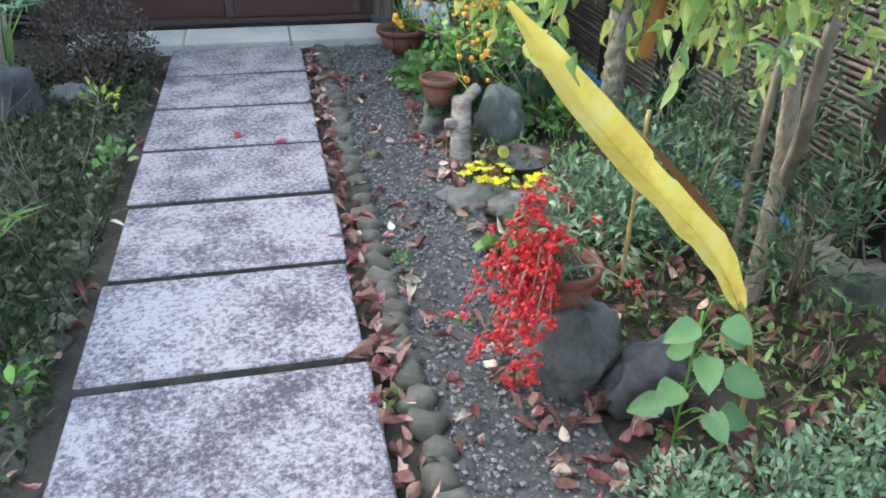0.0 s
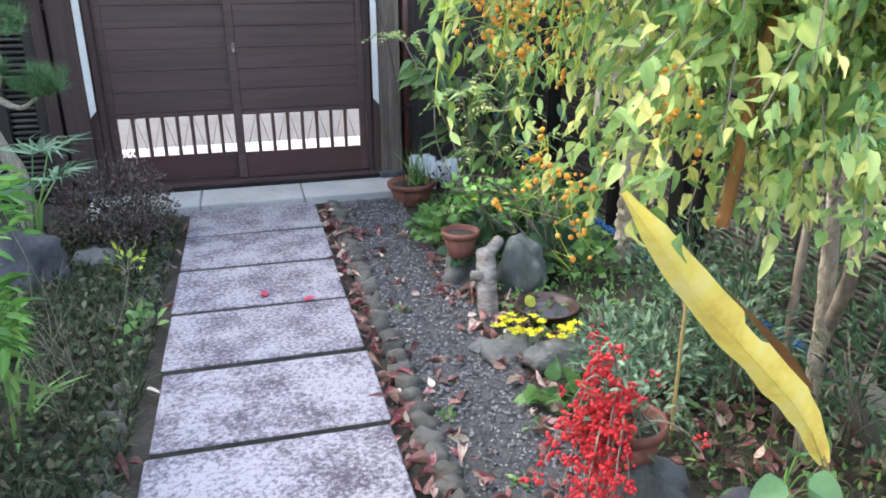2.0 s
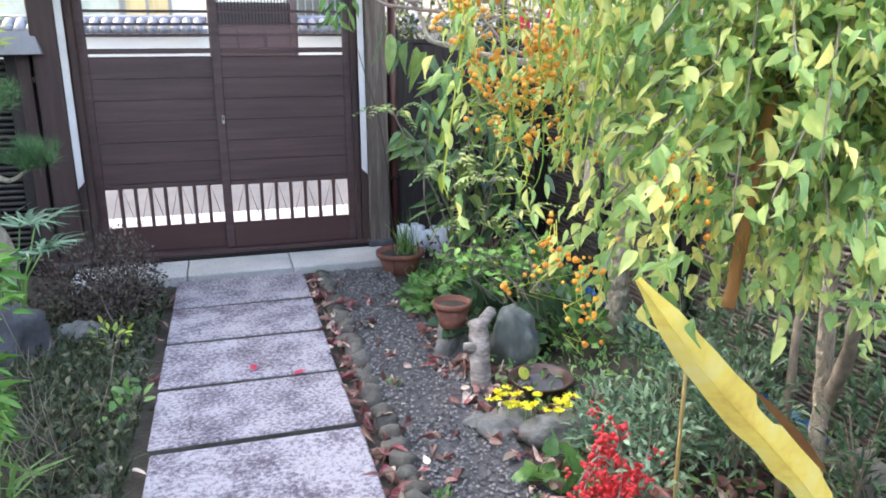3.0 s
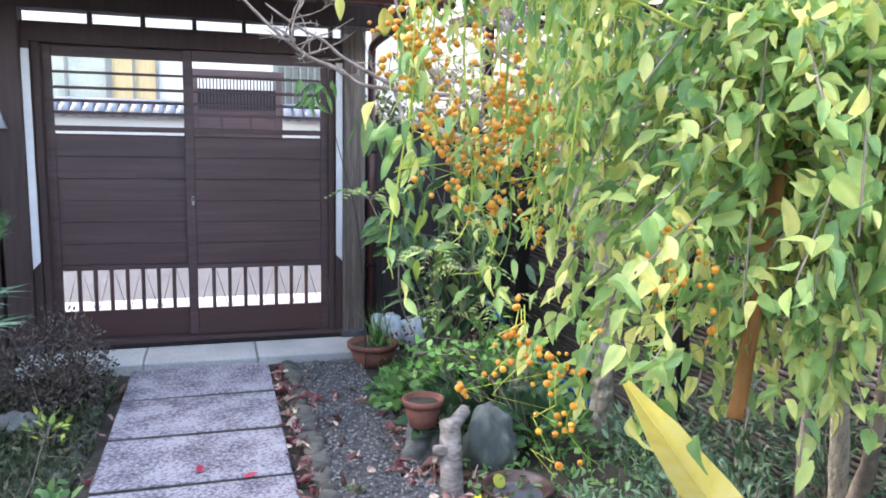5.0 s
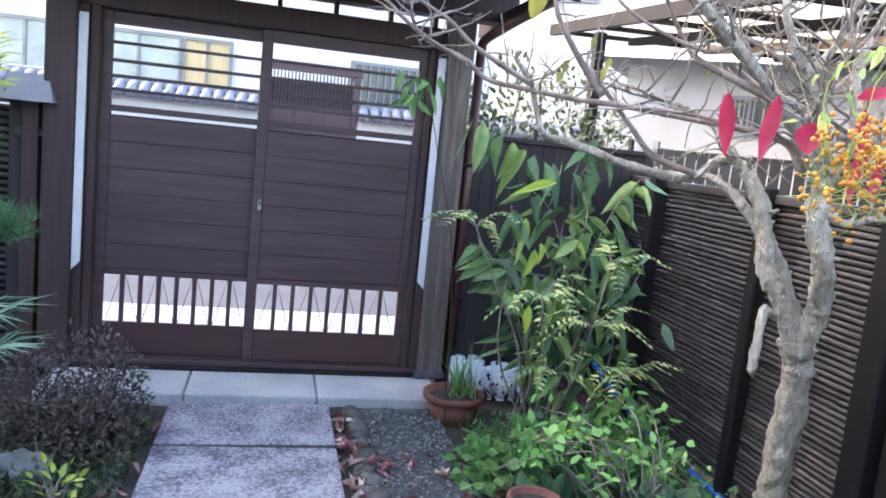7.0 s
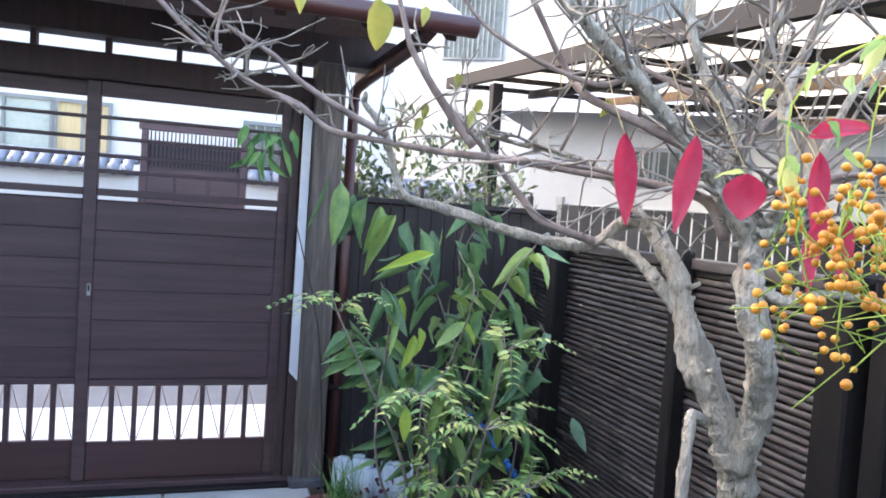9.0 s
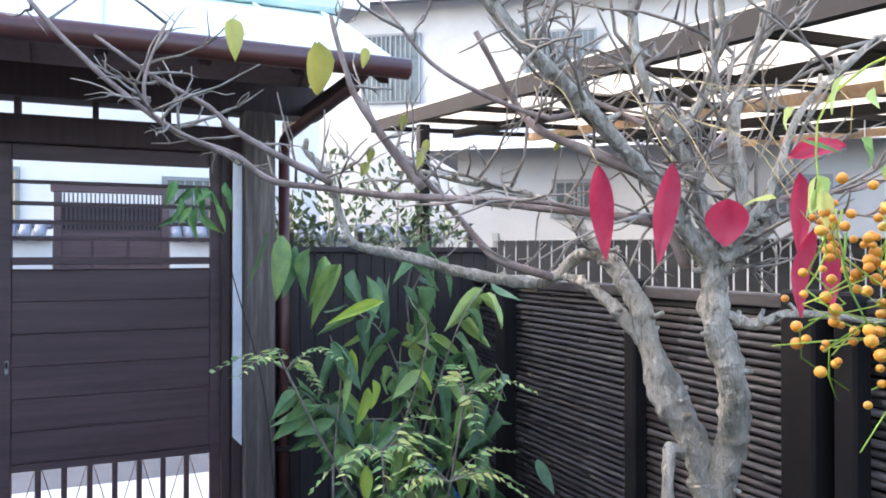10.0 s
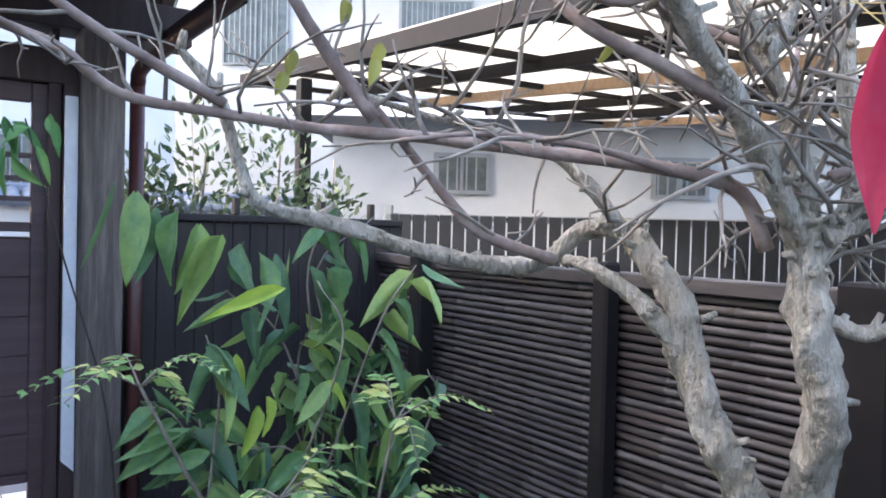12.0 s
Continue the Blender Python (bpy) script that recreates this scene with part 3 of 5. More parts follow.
# gate roof
roof = link("roof", None, gate)
for s in (-1, 1):
    bm = bmesh.new()
    e, rg, hb = 6.06 + (-.98 if s < 0 else .55), 6.06, (0 if s < 0 else .17)
    q = [bm.verts.new(p) for p in ((-1.42, e, 2.22 + hb), (1.42, e, 2.22 + hb), (1.42, rg, 2.70), (-1.42, rg, 2.70), (-1.42, e, 2.19 + hb), (1.42, e, 2.19 + hb), (1.42, rg, 2.66), (-1.42, rg, 2.66))]
    for f in ((0, 1, 2, 3), (7, 6, 5, 4), (0, 4, 5, 1), (1, 5, 6, 2), (3, 2, 6, 7), (0, 3, 7, 4)):
        bm.faces.new([q[i] for i in f])
    bmesh.ops.recalc_face_normals(bm, faces=bm.faces[:])
    under = bmesh.new()
    q = [under.verts.new(p) for p in ((-1.40, e - s * .02, 2.186 + hb), (1.40, e - s * .02, 2.186 + hb), (1.40, rg, 2.652), (-1.40, rg, 2.652), (-1.40, e - s * .02, 2.176 + hb), (1.40, e - s * .02, 2.176 + hb), (1.40, rg, 2.642), (-1.40, rg, 2.642))]
    for f in ((0, 1, 2, 3), (7, 6, 5, 4), (0, 4, 5, 1), (1, 5, 6, 2), (3, 2, 6, 7), (0, 3, 7, 4)):
        under.faces.new([q[i] for i in f])
    bmesh.ops.recalc_face_normals(under, faces=under.faces[:])
    part("soffit", under, M_POST_DARK, roof, "dark boarded soffit")
    part("roof_sheet", bm, M_COPPER, roof, "pale green metal roofing sheet")
    for k in range(9):
        x = -1.38 + k * 0.34
        bm = bmesh.new()
        q = [bm.verts.new(p) for p in ((x, e, 2.221 + hb), (x + .02, e, 2.221 + hb), (x + .02, rg, 2.701), (x, rg, 2.701), (x, e, 2.237 + hb), (x + .02, e, 2.237 + hb), (x + .02, rg, 2.717), (x, rg, 2.717))]
        for f in ((3, 2, 1, 0), (4, 5, 6, 7), (0, 1, 5, 4), (2, 3, 7, 6), (1, 2, 6, 5), (3, 0, 4, 7)):
            bm.faces.new([q[i] for i in f])
        part("seam", bm, M_COPPER, roof)
        bm = bmesh.new()
        q = [bm.verts.new(p) for p in ((x, e + s * -.03, 2.14 + hb), (x + .04, e + s * -.03, 2.14 + hb), (x + .04, rg, 2.62), (x, rg, 2.62), (x, e + s * -.03, 2.19 + hb), (x + .04, e + s * -.03, 2.19 + hb), (x + .04, rg, 2.66), (x, rg, 2.66))]
        for f in ((3, 2, 1, 0), (4, 5, 6, 7), (0, 1, 5, 4), (2, 3, 7, 6), (1, 2, 6, 5), (3, 0, 4, 7)):
            bm.faces.new([q[i] for i in f])
        bmesh.ops.recalc_face_normals(bm, faces=bm.faces[:])
        part("rafter", bm, M_POST_DARK, roof)
part("ridge_cap", box(-1.44, 1.44, 5.99, 6.13, 2.69, 2.77, 0.02), M_COPPER, roof)
for x in (-1.30, 1.25):
    part("gable_board", box(x, x + .04, 5.2, 6.5, 2.12, 2.2), M_POST_DARK, roof)
tube("gutter", [(-1.44, 5.05, 2.19), (1.44, 5.05, 2.19)], 0.042, 0.042, M_GUTTER, roof, 12, 0, 0, "reddish brown rain gutter")
pipe = thing("downpipe", "reddish brown rain pipe beside the gate post", "pipe", kind="structure")
tube("pipe", [(1.155, 6.0, -0.05), (1.155, 6.0, 1.98)], 0.028, 0.028, M_GUTTER, pipe, 10, 0, 0)
tube("elbow", [(1.155, 6.0, 1.98), (1.16, 5.9, 2.04), (1.25, 5.3, 2.13), (1.26, 5.08, 2.16)], 0.028, 0.028, M_GUTTER, pipe, 10, 0, 4)
for z in (0.5, 1.3):
    part("bracket", box(1.105, 1.19, 5.965, 6.03, z, z + .02, .002), M_STEEL, pipe)


# ---- bamboo fence to the right ----
def slat_mesh(length, seed, r=0.0112):
    """A bamboo rod along y with raised nodes."""
    rr = random.Random(seed)
    prof, y = [(0, r)], rr.uniform(.05, .3)
    while y < length - .03:
        prof += [(y - .007, r), (y - .002, r * 1.22), (y + .002, r * 1.22), (y + .006, r * .96)]
        y += rr.uniform(.2, .3)
    prof.append((length, r))
    v = [(q * math.cos(k * math.pi / 4), y, q * math.sin(k * math.pi / 4)) for y, q in prof for k in range(8)]
    f = [(i * 8 + k, (i + 1) * 8 + k, (i + 1) * 8 + (k + 1) % 8, i * 8 + (k + 1) % 8) for i in range(len(prof) - 1) for k in range(8)]
    f += [tuple(range(8)), tuple(len(v) - 1 - k for k in range(8))]
    return mesh_from("slat", v, f, M_FENCE, True)


def fence_bay(fence, a, b, height, rows, with_slats=True, name="slat"):
    """One bay from a to b (x, y): backing, bamboo rows, cover strips."""
    a, b = Vector((*a, 0)), Vector((*b, 0))
    length = (b - a).length
    turn = -math.degrees(math.atan2((b - a).x, (b - a).y))
    m = pose(a.x, a.y, 0, 0, 0, turn)
    part("backing", box(0.012, 0.022, 0, length, 0.0, height - 0.03, 0), M_GAP_BLACK, fence, at=m)
    part("top_rail", box(-0.03, 0.04, 0, length, height - 0.028, height + .012), M_FENCE, fence, at=m)
    rods = [slat_mesh(length, 3 + k) for k in range(6)]
    for k in range(rows):
        z = 0.03 + (height - 0.07) * k / (rows - 1)
        link(name, rods[R.randrange(6)], fence, m @ pose(R.uniform(-.004, .001), 0, z, R.uniform(-.12, .12), R.uniform(0, 360), R.uniform(-.1, .1)))


def fence_post(fence, x, y, height, w=0.07, mat=None, name="post"):
    return part(name, box(x - w / 2 - .02, x + w / 2 - .02, y - w / 2, y + w / 2, -0.1, height, 0.008), mat or M_STEEL, fence)


fence = thing("bamboo_fence", "dark brown fence of horizontal bamboo rods with posts", "fence", kind="structure")
FX = 2.13
marks = [5.43, 4.48, 3.68, 2.33, 1.1]
for y0, y1 in zip(marks[1:4], marks[:3]):
    fence_bay(fence, (FX, y0), (FX, y1), 1.335, 50)
fence_bay(fence, (FX, 5.43), (2.53, 7.3), 1.335, 50)
for y0, y1 in ((1.1, 2.33), (-0.9, 1.1)):
    part("panel", box(FX, FX + .03, y0, y1, 0, 1.335), M_FENCE, fence)
for y, hgt, w in ((5.43, 1.365, .08), (4.48, 1.375, .06), (3.745, 1.365, .11), (3.62, 1.365, .065), (2.33, 1.37, .11), (1.1, 1.37, .1)):
    p = fence_post(fence, FX - .02, y, hgt, w)
for y in (2.95,):
    part("cover_strip", box(FX - .035, FX - .02, y - .012, y + .012, 0, 1.27, .003), M_FENCE, fence)
part("base_stone", box(FX - .20, FX + .1, 2.19, 2.47, -0.1, 0.10, 0.02), M_ROCK, fence, "rough grey footing stone")
# short wing beside the gate
wing = thing("wing_fence", "dark board wing beside the gate post", "fence", kind="structure")
for k in range(17):
    part("board", box(1.095 + k * .075, 1.1685 + k * .075, 6.04, 6.06, -0.05, 1.47), M_WING, wing)
part("cap_rail", box(1.09, 2.36, 6.02, 6.08, 1.47, 1.50), M_WING, wing)
for x in (1.2, 1.56, 1.95, 2.2):
    part("finial", box(x - .012, x + .012, 6.03, 6.07, 1.50, 1.57), M_WING, wing)

# left of the gate
wing_l = thing("wing_fence", "dark slatted fence with upright posts beyond the pine", "fence", kind="structure")
for x in (-1.3, -1.54, -2.4, -3.2):
    part("post", box(x - .035, x + .035, 6.03, 6.10, -0.1, 1.42), M_WING, wing_l)
me = mesh_from("slat", *tube_data([(0, 0, 0), (0.20, 0, 0)], .011, .011, 7), M_FENCE, True)
for x0 in (-1.52, -1.76, -2.0):
    for k in range(34):
        link("slat", me, wing_l, pose(x0, 6.06, 0.06 + k * 0.04, 0, 0, R.uniform(-.3, .3)))
# black sheet added behind the slats to darken their bright gaps
part("backing", box(-3.2, -1.3, 6.085, 6.095, -0.1, 1.38, 0), M_GAP_BLACK, wing_l)
part("rail", box(-3.2, -1.1, 6.04, 6.08, 1.40, 1.44), M_POST_DARK, wing_l)
post_box = thing("roofed_post", "dark wooden post with a small shingled cap beside the gate", "post", kind="structure")
part("post", box(-1.26, -1.18, 5.98, 6.06, -0.1, 1.42), M_POST_DARK, post_box)
bm = bmesh.new()
q = [bm.verts.new(p) for p in ((-1.36, 5.86, 1.42), (-1.08, 5.86, 1.42), (-1.08, 6.16, 1.42), (-1.36, 6.16, 1.42), (-1.31, 5.95, 1.56), (-1.13, 5.95, 1.56), (-1.13, 6.07, 1.56), (-1.31, 6.07, 1.56))]
for f in ((3, 2, 1, 0), (4, 5, 6, 7), (0, 1, 5, 4), (1, 2, 6, 5), (2, 3, 7, 6), (3, 0, 4, 7)):
    bm.faces.new([q[i] for i in f])
part("cap_roof", bm, M_TILE, post_box, "small grey shingled cap")
part("filler_board", box(-1.32, -1.082, 6.062, 6.085, -0.1, 1.52), M_WING, post_box)
part("cross_piece", box(-1.30, -1.12, 5.99, 6.04, 1.24, 1.28), M_POST_DARK, post_box)
part("pale_board", box(-1.15, -1.125, 6.02, 6.04, 0.3, 1.38), M_WHITE, post_box, "narrow pale board")

# ---- unseen helper walls: house wall behind the walker, sun-blocking wall on the left ----
# out of view, added low to let sky in and return fill
structure("unseen_wall_house", box(-14, 14, -1.6, -1.0, -0.1, 2.8, 0), M_RENDER, "plain pale house wall, unseen, added to shape the garden's light", "wall")
# stands out of view; its height sets how far the shade reaches
structure("sun_block_wall", box(-5.6, -5.3, -1.0, 8.6, -0.1, 6.7, 0), M_RENDER, "tall plain wall, unseen, added to keep the sun off the garden", "wall")


# ---- across the street ----
def tiled_wall(x0, x1, y, h, name, label):
    w = thing(name, label, "wall", kind="structure")
    part("wall", box(x0, x1, y, y + .2, -0.1, h, 0), M_PLASTER, w)
    part("coping", box(x0, x1, y - .1, y + .3, h, h + .05), M_TILE, w)
    k = 0
    x = x0 + .06
    me = mesh_from("roof_tile", *tube_data([(0, -.16, 0), (0, 0.1, .13)], .06, .06, 8), M_TILE, True)
    while x < x1 and k < 60:
        link("roof_tile", me, w, pose(x, y + .02, h + .04))
        x += .135
        k += 1
    part("ridge", box(x0, x1, y + .04, y + .18, h + .12, h + .22, .02), M_TILE, w)
    return w


tiled_wall(-6.0, -0.16, 11.0, 1.6, "street_wall", "white plastered wall with grey tile coping across the street")
tiled_wall(0.98, 4.2, 11.0, 1.6, "street_wall", "white plastered wall with tile coping beside the dark gate")
far_gate = thing("far_gate", "dark brown gate of the house across the street", "gate", kind="structure")
part("door", box(-0.14, 0.96, 11.05, 11.12, -0.05, 1.98), M_GATE, far_gate)
for x in (-0.13, 0.22, 0.58):
    part("panel", box(x, x + .33, 11.035, 11.049, 0.1, 1.66), M_GATE, far_gate)
for k in range(24):
    part("lattice_bar", box(-0.06 + k * .042, -0.046 + k * .042, 11.03, 11.048, 1.72, 2.10, 0), M_SILVER, far_gate)
part("head", box(-0.18, 1.0, 11.0, 11.14, 2.11, 2.22), M_GATE, far_gate)
part("post", box(-0.15, -0.08, 11.0, 11.14, -0.05, 2.109), M_GATE, far_gate)
part("post", box(0.90, 0.97, 11.0, 11.14, -0.05, 2.109), M_GATE, far_gate)


def house(name, label, m, w, d, h, windows, roof_rise=1.4, over=0.6, wallmat=None):
    """A plain two-storey house: its front faces -y of its own."""
    hs = thing(name, label, "house", m, kind="structure")
    part("wall", box(-w / 2, w / 2, 0, d, -0.1, h, 0), wallmat or M_PLASTER, hs)
    bm = bmesh.new()
    e = over
    q = [bm.verts.new(p) for p in ((-w / 2 - e, -e, h), (w / 2 + e, -e, h), (w / 2 + e, d + e, h), (-w / 2 - e, d + e, h), (-w / 2 + d / 2, d / 2, h + roof_rise), (w / 2 - d / 2, d / 2, h + roof_rise))]
    for f in ((0, 1, 5, 4), (1, 2, 5), (2, 3, 4, 5), (3, 0, 4)):
        bm.faces.new([q[i] for i in f])
    bm.faces.new([q[i] for i in (3, 2, 1, 0)])
    part("roof", bm, M_TILE, hs)
    part("fascia", box(-w / 2 - e, w / 2 + e, -e - .03, -e, h - .14, h), M_WHITE, hs)
    for x, z, ww, hh, mat in windows:
        wn_ = link("window", None, hs)
        part("pane", box(x - ww / 2, x + ww / 2, -0.02, -0.01, z - hh / 2, z + hh / 2, 0), mat, wn_)
        for x0, x1, z0, z1 in ((x - ww / 2 - .05, x - ww / 2, z - hh / 2 - .05, z + hh / 2 + .05), (x + ww / 2, x + ww / 2 + .05, z - hh / 2 - .05, z + hh / 2 + .05), (x - ww / 2, x + ww / 2, z + hh / 2, z + hh / 2 + .05), (x - ww / 2, x + ww / 2, z - hh / 2 - .05, z - hh / 2), (x - .02, x + .02, z - hh / 2, z + hh / 2)):
            part("frame", box(x0, x1, -0.05, -0.004, z0, z1, 0), M_FRAME, wn_)
        if mat is M_HOUSE_WIN:
            for k in range(int(ww / .12)):
                part("grille_bar", box(x - ww / 2 + k * .12, x - ww / 2 + k * .12 + .02, -0.12, -0.10, z - hh / 2, z + hh / 2, 0), M_FRAME, wn_)
    return hs


house("house", "cream house with amber-lit window across the street", pose(-1.2, 13.5, 0), 9, 6, 5.2, [(0.15, 1.9, .62, 1.3, M_CURTAIN), (-0.80, 1.9, 1.1, 1.3, M_PALEWIN), (-2.3, 1.9, 1.6, 1.3, M_PALEWIN), (2.9, 1.9, 1.2, 1.2, M_HOUSE_WIN), (0.5, 4.2, 1.6, 1.0, M_HOUSE_WIN)])
house("house", "white two-storey house with grilled window behind the fence", pose(7.6, 9.6, 0, 0, 0, -36), 7, 6, 2.95, [(-1.85, 2.2, .62, 0.42, M_HOUSE_WIN), (0.9, 2.2, .62, 0.42, M_HOUSE_WIN)], 0.9, wallmat=M_PLASTER_DIM)
house("house", "tall white house with grey balcony windows behind", pose(10.5, 17.0, 0, 0, 0, -34), 13, 8, 7.6, [(-4.6, 6.0, 1.4, 1.6, M_HOUSE_WIN), (-0.5, 6.0, 1.6, 1.4, M_HOUSE_WIN), (3.2, 6.0, 1.6, 1.4, M_HOUSE_WIN)], 1.6, wallmat=M_PLASTER_DIM)

# neighbour's slatted screen
screen = thing("slatted_screen", "grey metal upright-slat screen behind the bamboo fence", "fence", kind="structure")
screen.matrix_basis = pose(3.0, 7.2, 0, 0, 0, -42)
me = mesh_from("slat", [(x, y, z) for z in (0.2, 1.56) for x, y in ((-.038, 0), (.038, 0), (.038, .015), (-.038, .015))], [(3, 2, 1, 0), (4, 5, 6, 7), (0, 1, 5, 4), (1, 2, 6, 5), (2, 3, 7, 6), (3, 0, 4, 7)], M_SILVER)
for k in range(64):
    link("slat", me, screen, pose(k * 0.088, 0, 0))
part("rail", box(-.05, 5.7, .02, .05, 1.52, 1.57), M_FRAME, screen)
part("rail", box(-.05, 5.7, .02, .05, 0.3, 0.36), M_FRAME, screen)
part("post", box(-.05, 0.0, .0, .06, 0.0, 1.62), M_FRAME, screen)

# carport
car = thing("carport", "carport roof of milky sheets on brown steel and timber", "carport", kind="structure")
def slant(name, a, b, w, hgt, mat, rise=0.0, label=""):
    a, b = Vector(a), Vector(b)
    d = (b - a).normalized()
    s = d.cross(Vector((0, 0, 1))).normalized() * w
    u = Vector((0, 0, hgt))
    bm = bmesh.new()
    q = [bm.verts.new(p) for p in (a, b, b + s + Vector((0, 0, rise)), a + s + Vector((0, 0, rise)), a + u, b + u, b + s + u + Vector((0, 0, rise)), a + s + u + Vector((0, 0, rise)))]
    for f in ((3, 2, 1, 0), (4, 5, 6, 7), (0, 1, 5, 4), (1, 2, 6, 5), (2, 3, 7, 6), (3, 0, 4, 7)):
        bm.faces.new([q[i] for i in f])
    bmesh.ops.recalc_face_normals(bm, faces=bm.faces[:])
    return part(name, bm, mat, car, label)


E0, E1 = Vector((2.75, 9.4, 2.62)), Vector((2.6, 2.6, 2.12))
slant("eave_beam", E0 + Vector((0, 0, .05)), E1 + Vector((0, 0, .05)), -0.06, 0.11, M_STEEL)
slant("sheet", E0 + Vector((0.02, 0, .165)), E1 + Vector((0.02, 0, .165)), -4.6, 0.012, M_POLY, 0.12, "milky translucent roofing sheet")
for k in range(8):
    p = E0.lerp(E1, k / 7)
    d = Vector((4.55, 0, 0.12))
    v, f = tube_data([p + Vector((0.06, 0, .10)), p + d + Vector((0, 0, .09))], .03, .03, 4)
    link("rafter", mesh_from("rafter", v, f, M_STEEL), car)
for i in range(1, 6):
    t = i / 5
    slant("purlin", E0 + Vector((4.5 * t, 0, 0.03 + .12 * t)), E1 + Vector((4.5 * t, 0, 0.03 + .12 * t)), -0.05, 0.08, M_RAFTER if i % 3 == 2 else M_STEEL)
for p in (E0.lerp(E1, .2), E0.lerp(E1, .86)):
    part("post", box(p.x + .0, p.x + .09, p.y, p.y + .09, -0.1, p.z + .02), M_STEEL, car)


# ---- plants ----
def twig_set(lines, count, lengths, up, r, sub=2, seed=1):
    """Bare twigs that leave the given lines; returns polylines with radii."""
    rr = random.Random(seed)
    out = []
    total = [(Vector(a), Vector(b)) for ln in lines for a, b in zip(ln, ln[1:])]
    for _ in range(count):
        a, b = total[rr.randrange(len(total))]
        p = a.lerp(b, rr.random())
        d = Vector((rr.gauss(0, 1), rr.gauss(0, .8), rr.gauss(up, .6))).normalized()
        length = rr.uniform(*lengths)
        pts = [p]
        for k in range(5):
            d = (d + Vector((rr.gauss(0, .22), rr.gauss(0, .22), rr.gauss(.05, .18)))).normalized()
            pts.append(pts[-1] + d * length / 5)
        out.append((pts, r, r * .35))
        for _ in range(sub):
            q = pts[rr.randint(1, 4)]
            e = (d + Vector((rr.gauss(0, .9), rr.gauss(0, .9), rr.gauss(.2, .7)))).normalized()
            s = [q]
            for k in range(3):
                e = (e + Vector((rr.gauss(0, .25), rr.gauss(0, .25), rr.gauss(0, .2)))).normalized()
                s.append(s[-1] + e * length * rr.uniform(.08, .16))
            out.append((s, r * .6, r * .25))
    return out


def twigs(name, sets, mat, parent, segs=5, label=""):
    v, f = [], []
    for pts, a, b in sets:
        tube_data(pts, a, b, segs, 0.15, v, f)
    ob = link(name, mesh_from(name, v, f, mat, True), parent, None, label)
    if len(sets) > 3:
        ob["kind"] = "stuff"
    return ob


# bare tree beside the fence
tree = thing("bare_tree", "leafless grey-barked tree with pruned knobbly limbs", "tree")
tube("trunk", [(1.90, 3.96, -.1), (1.885, 3.92, .2), (1.85, 3.86, .5), (1.81, 3.79, .76), (1.75, 3.76, .90)], .056, .048, M_BARK, tree, 18, .3, 16)
BOUGHS = {
    "left": ([(1.77, 3.76, .84), (1.7, 3.78, 1.01), (1.64, 3.8, 1.1), (1.63, 3.84, 1.21), (1.62, 3.86, 1.31), (1.6, 3.9, 1.38), (1.59, 3.95, 1.44)], .036, .023),
    "bough": ([(1.6, 3.9, 1.38), (1.59, 3.94, 1.44), (1.57, 4.0, 1.465), (1.55, 4.06, 1.45), (1.51, 4.1, 1.4), (1.42, 4.13, 1.385), (1.27, 4.18, 1.41), (1.13, 4.22, 1.45), (1.05, 4.24, 1.47), (.97, 4.25, 1.49), (.935, 4.26, 1.56), (.9, 4.27, 1.67), (.84, 4.28, 1.74)], .024, .008),
    "spur": ([(1.62, 3.86, 1.24), (1.57, 3.9, 1.32), (1.53, 3.98, 1.38), (1.51, 4.05, 1.40)], .020, .011),
    "right": ([(1.77, 3.76, .84), (1.76, 3.7, 1.01), (1.71, 3.64, 1.14), (1.67, 3.63, 1.24), (1.65, 3.64, 1.32), (1.66, 3.65, 1.4), (1.63, 3.66, 1.49)], .038, .029),
    "diagonal": ([(1.65, 3.65, 1.43), (1.55, 3.66, 1.56), (1.46, 3.66, 1.65), (1.31, 3.66, 1.78), (1.22, 3.66, 1.85), (1.12, 3.66, 1.93), (1.02, 3.66, 2.03)], .021, .014),
    "upright": ([(1.65, 3.65, 1.44), (1.63, 3.64, 1.52), (1.6, 3.66, 1.65), (1.56, 3.68, 1.74), (1.51, 3.7, 1.84), (1.47, 3.7, 1.94), (1.46, 3.7, 2.1), (1.44, 3.7, 2.3)], .020, .008),
    "upright_b": ([(1.57, 3.68, 1.73), (1.64, 3.69, 1.80), (1.69, 3.7, 1.88), (1.73, 3.7, 2.02), (1.74, 3.7, 2.22)], .016, .007),
    "outer": ([(1.65, 3.65, 1.39), (1.70, 3.6, 1.53), (1.69, 3.62, 1.76), (1.76, 3.64, 1.9), (1.83, 3.65, 2.05), (1.87, 3.65, 2.2)], .018, .008),
    "outer_b": ([(1.65, 3.6, 1.48), (1.69, 3.53, 1.58), (1.78, 3.5, 1.79), (2.01, 3.5, 1.97)], .013, .005),
    "stub": ([(1.65, 3.62, 1.45), (1.72, 3.58, 1.5), (1.75, 3.55, 1.55)], .020, .016),
    "low": ([(1.67, 3.62, 1.32), (1.72, 3.58, 1.3), (1.78, 3.55, 1.325), (1.88, 3.5, 1.32), (2.04, 3.45, 1.3)], .013, .007),
    "inner": ([(1.58, 3.95, 1.45), (1.52, 4.0, 1.54), (1.47, 4.05, 1.6), (1.37, 4.1, 1.64), (1.25, 4.15, 1.66), (1.1, 4.2, 1.7)], .014, .005),
    "peg": ([(1.66, 3.76, .97), (1.58, 3.71, 1.0), (1.565, 3.7, .95), (1.56, 3.7, .80)], .014, .014),
    "second": ([(1.62, 3.88, 1.28), (1.70, 3.90, 1.18), (1.76, 3.86, 1.04), (1.80, 3.80, .86)], .026, .030),
}
